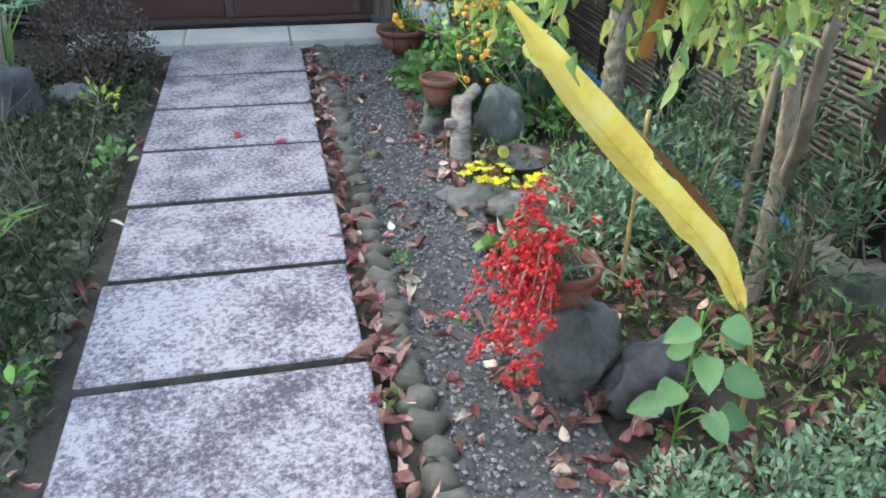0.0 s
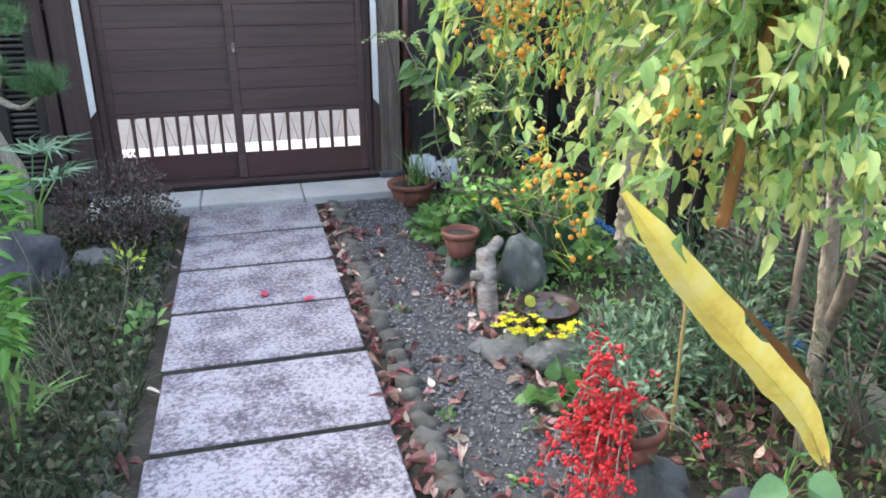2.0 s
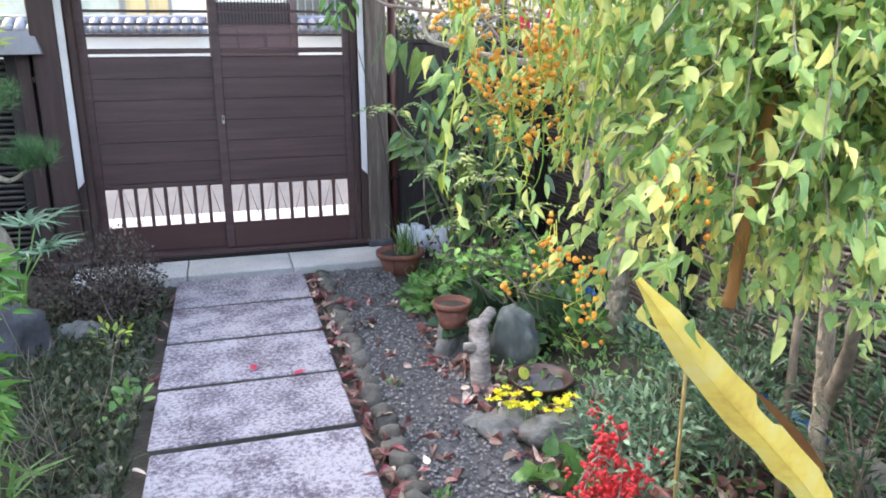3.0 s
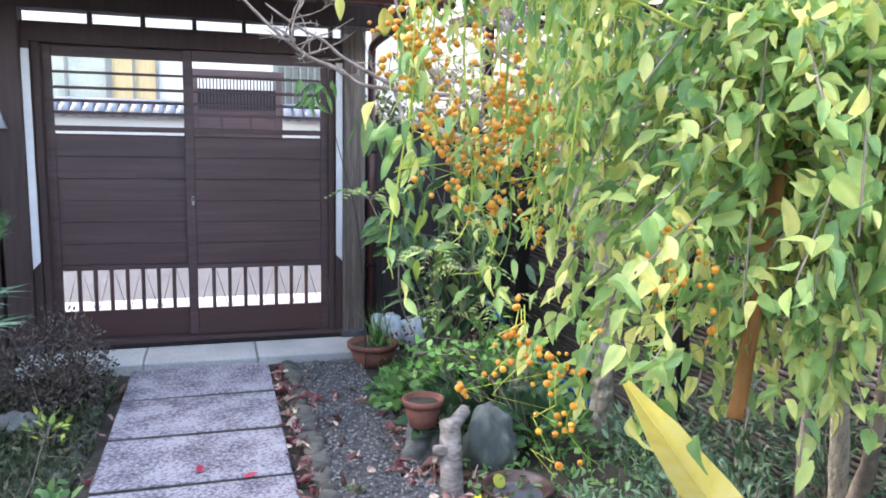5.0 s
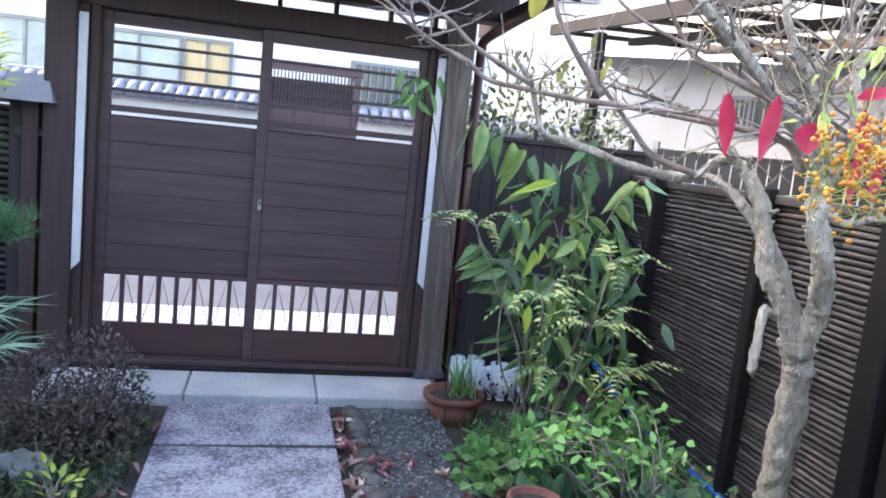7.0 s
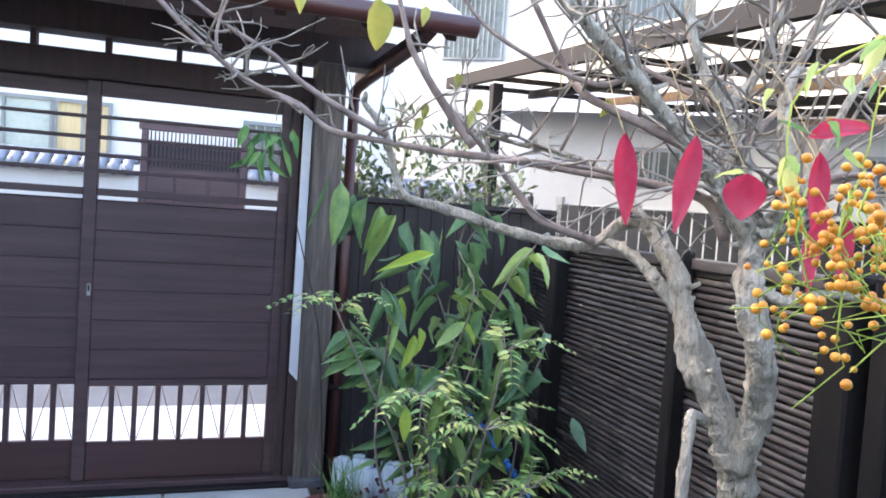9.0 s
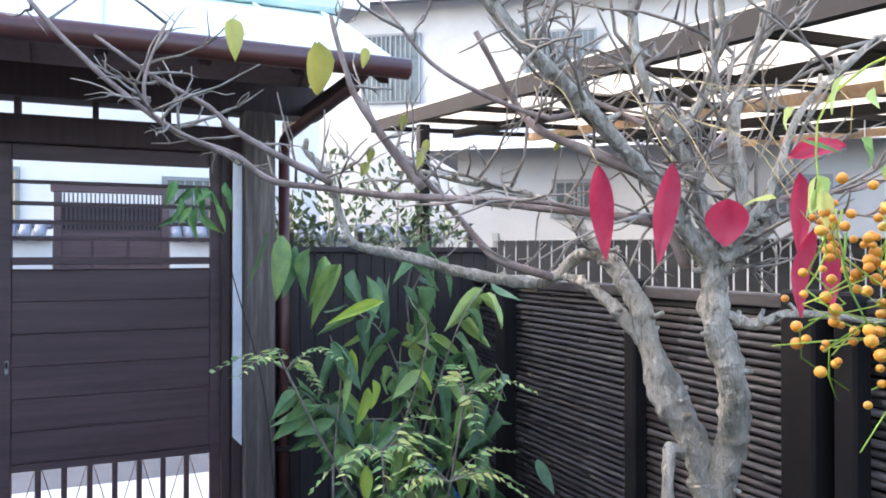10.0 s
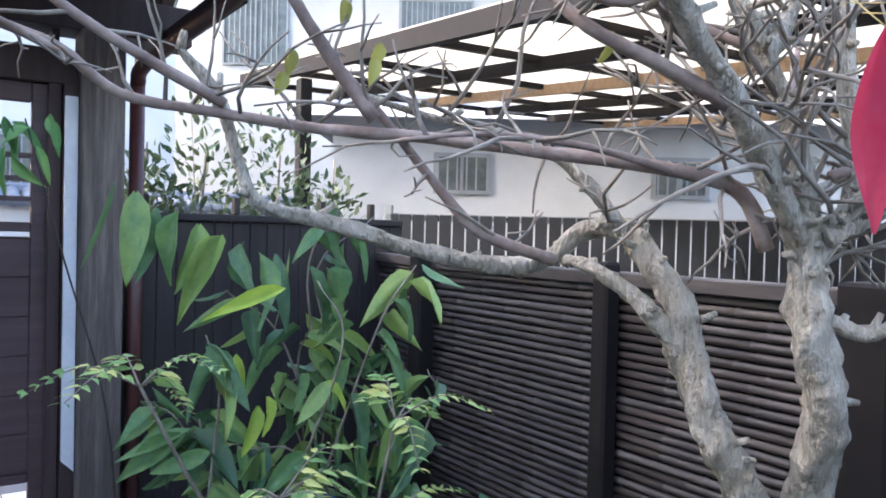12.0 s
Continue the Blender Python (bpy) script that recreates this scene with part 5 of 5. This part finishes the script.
mound("dark_shrub", "dark narrow-leaved shrub against the fence", "shrub", [(1.9, 2.15, .3, .14, .18, .5), (1.95, 2.6, .3, .14, .2, .45), (1.9, 2.95, .2, .14, .15, .5), (1.55, 2.5, .15, .2, .2, .45), (1.72, 2.15, .15, .18, .18, .4), (1.5, 2.85, .1, .2, .2, .4), (1.85, 3.25, .1, .15, .2, .4)], L_DARK, 2300, (.04, .07), LANCE, .22)
mound("broad_leaf_plant", "low clump of round dark green leaves", "plant", [(1.15, 4.05, .06, .18, .18, .16), (1.42, 4.2, .06, .18, .18, .2), (1.5, 3.95, .06, .15, .15, .16), (1.25, 4.35, .05, .2, .18, .16)], L_DARK, 90, (.09, .14), BIGHEART, .95, .8)
mound("ground_cover", "light green ground cover with small yellow flowers", "plant", [(1.15, 4.5, 0, .25, .22, .2), (1.5, 4.3, .0, .25, .25, .24), (1.6, 3.9, .0, .22, .25, .24), (1.75, 4.5, 0, .2, .3, .2), (1.8, 4.9, 0, .2, .3, .25), (1.3, 4.8, 0, .25, .22, .2), (1.05, 4.75, -.02, .15, .2, .12), (1.48, 4.7, 0, .2, .25, .24)], L_MID, 1100, (.04, .075), HEART, .8, .7)
seed = thing("seedling", "young plant with fresh heart-shaped green leaves beside the blade", "plant")
rs = random.Random(44)
sp = [(1.13 + .08 * math.cos(k * 2.4) * (1 - k / 16), 1.70 + .06 * math.sin(k * 2.4) * (1 - k / 16), .10 + .031 * k) for k in range(12)]
for k, p in enumerate(sp):
    d = Vector((math.cos(k * 2.4), math.sin(k * 2.4) * .8 - .35, -.25)).normalized()
    leaves("leaf", [p], [d], [rs.uniform(.07, .10)], [rs.uniform(.06, .085)], L_SEED, seed, BIGHEART, ups=np.array([(-.35, -.5, 1.0)]))
    tube("leaf_stalk", [(1.10, 1.71, .05 + .028 * k), ((1.10 + p[0]) / 2, (1.71 + p[1]) / 2, p[2] - .005), p], .0022, .0016, L_FRESH, seed, 5, 0, 3)
tube("stem", [(1.12, 1.73, -.08), (1.105, 1.715, .15), (1.10, 1.71, .42)], .005, .003, L_FRESH, seed, 6, 0, 4)
mound("violet_clump", "round green leaves beside the rocks", "plant", [(.97, 2.80, -.04, .08, .09, .12), (1.06, 2.70, -.04, .08, .08, .12)], L_MID, 26, (.05, .085), BIGHEART, .9, .7)
for x, y in ((.62, 3.65), (.72, 2.35), (.46, 2.05), (.88, 2.62), (.6, 2.75)):
    mound("weed", "tiny green weed growing in the gravel", "weed", [(x, y, -.03, .03, .03, .035)], L_MID, 16, (.02, .035), OVAL, .5)

# yellow flowers
fl = thing("yellow_flowers", "low cluster of bright yellow daisy flowers", "flower")
rs = random.Random(8)
fp, fd, fs = [], [], []
for k in range(34):
    a = rs.random()
    c = (.93 + .28 * a + rs.gauss(0, .035), 3.20 - .13 * a + rs.gauss(0, .045), .095 + rs.uniform(-.03, .03))
    fs.append(([(c[0], c[1] + .03, -.06), (c[0] + rs.gauss(0, .01), c[1] + .02, .05), c], .002, .0015))
    for s in range(10):
        b = 6.283 * s / 10 + rs.random()
        fp.append(c)
        fd.append((math.cos(b), math.sin(b) - .2, .25))
leaves("flower_head", fp, fd, NR.uniform(.019, .028, len(fp)), NR.uniform(.010, .014, len(fp)), L_YFLOWER, fl, OVAL)
twigs("stem_mass", fs, L_MID, fl, 4)
for cx, cy, cz in ((1.30, 4.40, .30), (1.38, 4.42, .27), (1.36, 4.3, .22), (1.22, 4.46, .24)):
    one = thing("yellow_flower", "single yellow daisy flower above the ground cover", "flower", group="yellow flowers by the tree")
    dd = [(math.cos(k * .7), math.sin(k * .7), .2) for k in range(9)]
    leaves("flower_head", [(cx, cy, cz)] * 9, dd, [.028] * 9, [.011] * 9, L_YFLOWER, one, OVAL)
    tube("stem", [(cx, cy, cz), (cx + .01, cy + .02, cz * .5), (cx + .01, cy + .03, -.06)], .002, .002, L_MID, one, 4, 0, 3)

# pale-twigged low shrub under the tree
low = thing("sprawling_shrub", "sprawling pale-twigged shrub with fresh green leaves", "shrub")
rs = random.Random(31)
arc2 = []
for k in range(20):
    s = Vector((1.48 + rs.gauss(0, .06), 4.08 + rs.gauss(0, .06), .0))
    e = Vector((rs.uniform(.84, 1.65), rs.uniform(3.85, 4.5), rs.uniform(.2, .5)))
    arc2.append(smooth_line([s, s.lerp(e, .5) + Vector((rs.gauss(0, .04), rs.gauss(0, .04), .16)), e], 6))
twigs("branchwork", [(a, .006, .002) for a in arc2], M_TWIG, low)
apos, adir = along([[p[:] for p in a[5:]] for a in arc2], 260, .045)
leaves("foliage", apos, NR.normal(0, .8, (260, 3)) + (0, 0, .1), NR.uniform(.03, .065, 260), NR.uniform(.016, .032, 260), L_FRESH, low, OVAL)

# climber with large drooping leaves by the gate
cl = thing("climber", "tall climber with large drooping green leaves by the gate", "plant")
rs = random.Random(17)
st, lp, ld = [], [], []
for k in range(18):
    s = Vector((1.27 + rs.gauss(0, .12), 4.75 + rs.gauss(0, .12), -.06))
    e = Vector((rs.uniform(.84, 1.50), rs.uniform(4.30, 4.85), rs.uniform(.7, 1.55)))
    m2 = s.lerp(e, .75) + Vector((rs.gauss(0, .07), rs.gauss(0, .05), .16))
    ln_ = smooth_line([s, s.lerp(e, .35) + Vector((rs.gauss(0, .07), rs.gauss(0, .05), .1)), m2, e], 6)
    st.append((ln_, .006, .002))
    for q, p in enumerate(ln_[5:]):
        d = (ln_[-1] - ln_[-4]).normalized()
        sd = d.cross(Vector((0, 0, 1))).normalized() * (1 if q % 2 else -1)
        if rs.random() < .85:
            lp.append((p + Vector((rs.gauss(0, .015), rs.gauss(0, .015), 0)))[:])
            ld.append((sd * rs.uniform(.3, .9) + d * .3 + Vector((rs.gauss(0, .25), rs.gauss(-.15, .25), -rs.uniform(.35, .9))))[:])
for k in range(22):
    lp.append((rs.gauss(1.38, .08), rs.uniform(4.25, 4.6), rs.uniform(.3, 1.2)))
    ld.append((rs.gauss(0, .55), rs.gauss(-.3, .35), -.8))
for k in range(12):
    lp.append((.66 + .05 * k, 4.50 + rs.gauss(0, .02), 1.53 - .018 * k + rs.gauss(0, .012)))
    ld.append((rs.gauss(-.1, .25), -.2, -1))
n = len(lp)
ln_ = NR.uniform(.11, .20, n)
ln_[-12:] = NR.uniform(.16, .22, 12)
leaves("broad_foliage", lp, ld, ln_, ln_ * NR.uniform(.25, .38, n), L_CLIMB, cl, BIGLEAF, ups=NR.normal(0, .55, (n, 3)) + (0, -.7, .6), curl=.8)
for k in range(5):
    x, y, z = rs.uniform(.9, 1.35), rs.uniform(4.28, 4.5), rs.uniform(.75, 1.3)
    leaves("yellow_leaf", [(x, y, z)], [(rs.gauss(0, .4), -.2, -1)], [rs.uniform(.09, .14)], [rs.uniform(.035, .05)], L_LIME, cl, BIGLEAF, ups=np.array([(rs.gauss(0, .5), -1, .2)]), label="yellowing leaf")
leaves("cross_leaf", [(1.02, 4.35, 1.30)], [(-.9, -.1, -.25)], [.2], [.04], L_LIME, cl, BIGLEAF, ups=np.array([(0, -1.0, .5)]))
twigs("stem_mass", st, M_TWIG, cl, 6)
cl.matrix_basis = pose(.19, .36, 0)
# thin leafy twig before the gate post
tw = thing("slender_sapling", "slender bare sapling with a few drooping leaves", "plant")
tube("stem", [(.92, 5.3, -.06), (.90, 5.3, .5), (.85, 5.28, 1.0), (.74, 5.26, 1.4), (.64, 5.25, 1.78)], .0038, .002, M_DARKTWIG, tw, 6, .2, 4)
k = 16
leaves("foliage", [(.60 + rs.gauss(0, .06), 5.23 + rs.gauss(0, .03), rs.uniform(1.66, 1.82)) for _ in range(k)], [(rs.gauss(0, .6), -.1, -.9) for _ in range(k)], NR.uniform(.07, .11, k), NR.uniform(.025, .04, k), L_MID, tw, BIGLEAF, ups=NR.normal(0, .5, (k, 3)) + (0, -1, .2))

tw.matrix_basis = pose(.07, 0, -.06)


def frond(base, tip, lift, pairs, size, verts_pos, verts_dir, lens, stems):
    b, t = Vector(base), Vector(tip)
    ln_ = smooth_line([b, b.lerp(t, .5) + Vector((0, 0, lift)), t], 6)
    stems.append((ln_, .0028, .001))
    for i in range(pairs):
        u = .25 + .75 * i / (pairs - 1)
        x = u * (len(ln_) - 1)
        p = ln_[min(len(ln_) - 2, int(x))].lerp(ln_[min(len(ln_) - 1, int(x) + 1)], x % 1 if x < len(ln_) - 1 else 1)
        d = (ln_[-1] - ln_[0]).normalized()
        s = d.cross(Vector((0, 0, 1))).normalized()
        for sg in (-1, 1):
            verts_pos.append(p[:])
            verts_dir.append((s * sg + d * .55 + Vector((0, 0, -.12)))[:])
            lens.append(size * (1 - .45 * u) * R.uniform(.9, 1.1))


sumac = thing("feathery_shrub", "young shrub with feathery pinnate yellow-green leaves", "shrub")
fpn, fdn, fln, fst = [], [], [], []
rs = random.Random(12)
stems_ = [[(1.2, 4.7, -.06), (1.05, 4.6, .5), (.86, 4.5, .85), (.74, 4.45, 1.08)], [(1.2, 4.7, -.06), (1.15, 4.5, .4), (1.02, 4.3, .82)], [(1.25, 4.7, -.06), (1.28, 4.4, .5), (1.3, 4.25, .98)], [(1.3, 4.6, -.06), (1.35, 4.4, .3), (1.4, 4.2, .5)]]
for s in stems_:
    fst.append((smooth_line(s, 5), .008, .004))
for bx, by, bz, nn in ((.74, 4.45, 1.08, 6), (1.02, 4.3, .82, 9), (1.22, 4.2, .72, 8), (1.40, 4.2, .5, 9), (1.15, 4.4, .45, 7), (1.3, 4.25, .98, 5)):
    for k in range(nn):
        a = rs.uniform(0, 6.28)
        r = rs.uniform(.16, .27)
        frond((bx, by, bz), (bx + math.cos(a) * r, by + math.sin(a) * r * .8 - .05, bz + rs.uniform(-.12, .08)), .05, 8, .06, fpn, fdn, fln, fst)
fln = np.array(fln)
leaves("leaflet_mass", fpn, fdn, fln, fln * .36, L_DURANTA, sumac, LANCE)
twigs("stem_mass", fst, M_TWIG, sumac, 5)

sumac.matrix_basis = pose(.16, .33, 0)

# grass tuft in the big pot, water bottles, blue corrugated edging
tuft = thing("grass_tuft", "tuft of grassy leaves in the wide pot", "plant")
k = 60
leaves("grass_blade_mass", [(1.10 + rs.gauss(0, .04), 5.45 + rs.gauss(0, .04), .07) for _ in range(k)], [(rs.gauss(0, .35), rs.gauss(0, .3), 1) for _ in range(k)], NR.uniform(.12, .36, k), NR.uniform(.006, .012, k), L_MID, tuft, BLADE)
bprof = [(.028, 0), (.032, .006), (.032, .13), (.026, .155), (.012, .175), (.012, .195), (.004, .197)]
bme = bpy.data.meshes.new("body")
b = lathe(bprof, 14)
b.to_mesh(bme)
b.free()
bme.materials.append(M_BOTTLE)
bme.polygons.foreach_set("use_smooth", [True] * len(bme.polygons))
cme = bpy.data.meshes.new("cap")
b = lathe([(.014, .188), (.014, .205), (.004, .206)], 12)
b.to_mesh(cme)
b.free()
cme.materials.append(M_WHITE)
for k in range(18):
    u = k / 17
    x, y = (1.17 + .52 * u, 5.90 - .38 * u) if k < 12 else (1.27 + .3 * (k - 12) / 5, 5.92 - .2 * (k - 12) / 5)
    bt = thing("plastic_bottle", "clear plastic bottle set upside down in the soil", "bottle", pose(x + R.gauss(0, .01), y + R.gauss(0, .01), .165 + R.uniform(-.02, .02), 180 + R.uniform(-8, 8), R.uniform(-8, 8), 0), "bottle edging")
    link("body", bme, bt)
    link("cap", cme, bt)
mound("purple_ground_plant", "dark purple ground plant inside the bottle edging", "plant", [(1.45, 5.75, .0, .3, .2, .12), (1.7, 5.5, 0, .2, .2, .12)], L_PURPLE, 420, (.025, .04), OVAL, .6)
hose = thing("blue_hose", "bright blue corrugated hose lying along the foot of the fence", "hose")
hl = smooth_line([(1.85, 6.0, .42), (1.98, 5.85, .25), (2.07, 5.5, .06), (2.08, 5.0, -.01), (2.06, 4.4, -.01), (2.03, 3.8, .0), (2.04, 3.2, .03), (2.04, 2.74, .06), (2.03, 2.6, .04)], 12)
v, f = tube_data(hl, .013, .013, 12)
link("tube", mesh_from("tube", v, f, M_BLUE, True), hose)
ring = None
for i in range(1, len(hl) - 1):
    d = (hl[i + 1] - hl[i - 1]).normalized()
    if ring is None:
        rv, rf = tube_data([(0, 0, -.009), (0, 0, -.005), (0, 0, .005), (0, 0, .009)], .02, .02, 12)
        ring = mesh_from("rib", rv, rf, M_BLUE, True)
    link("rib", ring, hose, Matrix.Translation(hl[i]) @ d.to_track_quat("Z", "Y").to_matrix().to_4x4())


# ---- left side ----
# pine with cloud-pruned pads
pine = thing("pine", "cloud-pruned pine with round needle pads", "tree")
tube("trunk", [(-1.30, 5.1, -.1), (-1.22, 5.05, .35), (-1.32, 5.0, .7), (-1.22, 4.95, 1.05), (-1.36, 4.9, 1.35)], .05, .028, M_BARK, pine, 10, .35, 6)
for pts in ([(-1.25, 4.97, .85), (-1.12, 4.9, .80), (-.97, 4.82, .90)], [(-1.24, 4.95, 1.1), (-1.2, 4.9, 1.15), (-1.15, 4.85, 1.2)], [(-1.30, 4.97, 1.2), (-1.5, 4.9, 1.15), (-1.75, 4.85, 1.2)]):
    tube("limb", pts, .018, .008, M_BARK, pine, 8, .3, 5)
for cx, cy, cz, r, hgt in ((-.97, 4.80, .93, .16, .15), (-1.18, 4.82, 1.22, .2, .18), (-1.40, 4.85, 1.42, .2, .15), (-1.75, 4.85, 1.22, .18, .13), (-1.2, 4.7, 1.02, .12, .1)):
    k = 2300
    tuft_c = NR.normal(0, 1, (50, 3))
    tuft_c /= np.linalg.norm(tuft_c, axis=1, keepdims=True)
    tuft_c *= (NR.random(50)[:, None] ** .5) * (r, r, hgt * .5)
    idx = NR.integers(0, 50, k)
    leaves("needle_pad", tuft_c[idx] + (cx, cy, cz), NR.normal(0, .6, (k, 3)) + (0, 0, .9), NR.uniform(.06, .10, k), NR.uniform(.002, .003, k), L_PINE, pine, NEEDLE)
# fan palm
palm = thing("fan_palm", "small fan palm with spiky green fronds", "plant")
pp, pd, ps = [], [], []
for k in range(9):
    a = radians(-160 + 40 * k) + rs.gauss(0, .2)
    c = Vector((-1.12 + math.cos(a) * .18, 4.55 + math.sin(a) * .15, .50 + rs.uniform(-.12, .22)))
    ps.append(([(-1.12, 4.6, -.06), ((-1.12 + c.x) / 2, (4.6 + c.y) / 2, .36), c[:]], .006, .004))
    o = Vector((math.cos(a), math.sin(a), .15)).normalized()
    s = o.cross(Vector((0, 0, 1))).normalized()
    for j in range(16):
        b = radians(-110 + 220 * j / 15)
        pp.append(c[:])
        pd.append((o * math.cos(b) + s * math.sin(b) + Vector((0, 0, .12)))[:])
leaves("frond_mass", pp, pd, NR.uniform(.2, .3, len(pp)), NR.uniform(.014, .02, len(pp)), L_BLUEGREEN, palm, BLADE)
twigs("stem_mass", ps, L_MID, palm, 5)
mound("azalea", "brownish twiggy azalea beside the gate step", "shrub", [(-.75, 5.15, .02, .27, .22, .48), (-.60, 5.05, .05, .18, .16, .40), (-.92, 5.0, .02, .22, .2, .42), (-.68, 4.85, .02, .2, .2, .30)], L_AZALEA, 4200, (.018, .034), OVAL, .45, stems=M_DARKTWIG)
mound("glossy_shrub", "glossy bright green shrub beside the path", "shrub", [(-.83, 2.75, .75, .22, .25, .38), (-1.0, 3.0, .7, .25, .25, .42), (-.78, 2.55, .55, .16, .2, .3), (-1.15, 2.7, .6, .25, .25, .4), (-.9, 2.9, .35, .2, .2, .3)], L_FRESH, 1500, (.05, .085), BIGLEAF, .36)
mound("bamboo_shrub", "yellow-green leafy shrub beyond the pine", "shrub", [(-1.45, 5.6, 1.45, .25, .2, .35), (-1.75, 5.6, 1.5, .3, .2, .4)], L_LIME, 420, (.08, .14), LANCE, .2)
mound("iris_clump", "long arching strap leaves at the path's edge", "plant", [(-.86, 3.05, -.05, .12, .15, .28)], L_MID, 40, (.14, .26), BLADE, .07, .8)
mound("yellow_leaf_sprig", "sprig with bright yellow leaves in the weeds", "plant", [(-.66, 4.45, .02, .10, .07, .12)], L_LIME, 22, (.04, .06), OVAL, .5)
mound("white_leaf_weed", "small broad-leaved green weed at the path's edge", "plant", [(-.52, 3.75, -.02, .10, .09, .14)], L_MID, 24, (.045, .07), OVAL, .6)
mound("light_weed", "light green leafy weed among the stones", "plant", [(-.58, 2.3, -.03, .08, .12, .14), (-.62, 2.0, -.03, .08, .1, .12)], L_FRESH, 40, (.04, .07), OVAL, .5)
stalks = thing("dry_stalks", "thin dry upright weed stalks", "plant")
twigs("stem_mass", twig_set([[(-.62, 3.2, -.05), (-.7, 4.4, -.05)], [(-.65, 2.8, -.05), (-.8, 3.6, -.05)]], 8, (.35, .75), 2.2, .0026, 3, 9), M_TWIG, stalks, 4)
k = 15000
wx = -.47 - np.abs(NR.normal(0, .75, k))
wy = NR.uniform(.9, 5.45, k)
wl = NR.uniform(.03, .11, k) * (1 + .5 * np.sin(wx * 5) * np.cos(wy * 3))
tagged(leaves("weeds", np.column_stack([wx, wy, np.full(k, -.055)]), NR.normal(0, .55, (k, 3)) + (0, 0, .8), wl, NR.uniform(.004, .012, k), L_WEED, None, BLADE), "dense low grass and weeds left uncut", "grass", kind="stuff")
k = 5000
wx = -.47 - np.abs(NR.normal(0, .7, k))
tagged(leaves("weed_leaves", np.column_stack([wx, NR.uniform(.9, 5.45, k), NR.uniform(-.05, .05, k)]), NR.normal(0, .8, (k, 3)) + (0, 0, .3), NR.uniform(.02, .045, k), NR.uniform(.012, .025, k), L_WEED, None, OVAL), "small dull green weed leaves", "weeds", kind="stuff")
k = 3600
tagged(leaves("bed_weeds", np.column_stack([NR.uniform(1.05, 2.15, k), NR.uniform(1.2, 5.4, k), NR.uniform(-.05, .03, k)]), NR.normal(0, .7, (k, 3)) + (0, 0, .5), NR.uniform(.02, .06, k), NR.uniform(.008, .022, k), L_MID, None, OVAL), "low green weeds in the flower bed", "weeds", kind="stuff")

# dry leaves under the shrub and beside the kerb
k = 330
lx = np.concatenate([NR.uniform(.93, 2.0, 250), NR.normal(.62, .05, 80)])
ly = np.concatenate([NR.uniform(1.45, 2.9, 250), NR.uniform(1.2, 5.3, 80)])
tagged(leaves("bed_litter", np.column_stack([lx, ly, NR.uniform(-.035, .012, k)]), np.column_stack([NR.normal(0, 1, k), NR.normal(0, 1, k), NR.normal(.15, .3, k)]), NR.uniform(.04, .08, k), NR.uniform(.022, .042, k), L_DEAD, None, BIGLEAF, curl=1.5), "curled brown and pinkish dry leaves under the shrub", "fallen leaves", kind="stuff")

# loose shrub outside, beyond the wing fence
outside = mound("street_shrub", "loose olive-green shrub standing outside beyond the dark wing fence", "shrub", [(1.62, 6.75, 1.15, .34, .22, .95), (2.05, 6.85, 1.2, .34, .22, .9), (1.35, 6.8, 1.25, .2, .2, .6), (2.4, 6.9, 1.1, .3, .2, .7)], L_STREET, 2300, (.04, .08), OVAL, .42)
for x, y in ((1.62, 6.75), (2.05, 6.85), (1.35, 6.8), (2.4, 6.9)):
    tube("stem", [(1.85 + (x - 1.85) * .3, 6.82, -.12), (1.85 + (x - 1.85) * .6, 6.82, .6), (x, y, 1.2), (x + .03, y, 1.85)], .016, .006, M_TWIG, outside, 8, .2, 5)
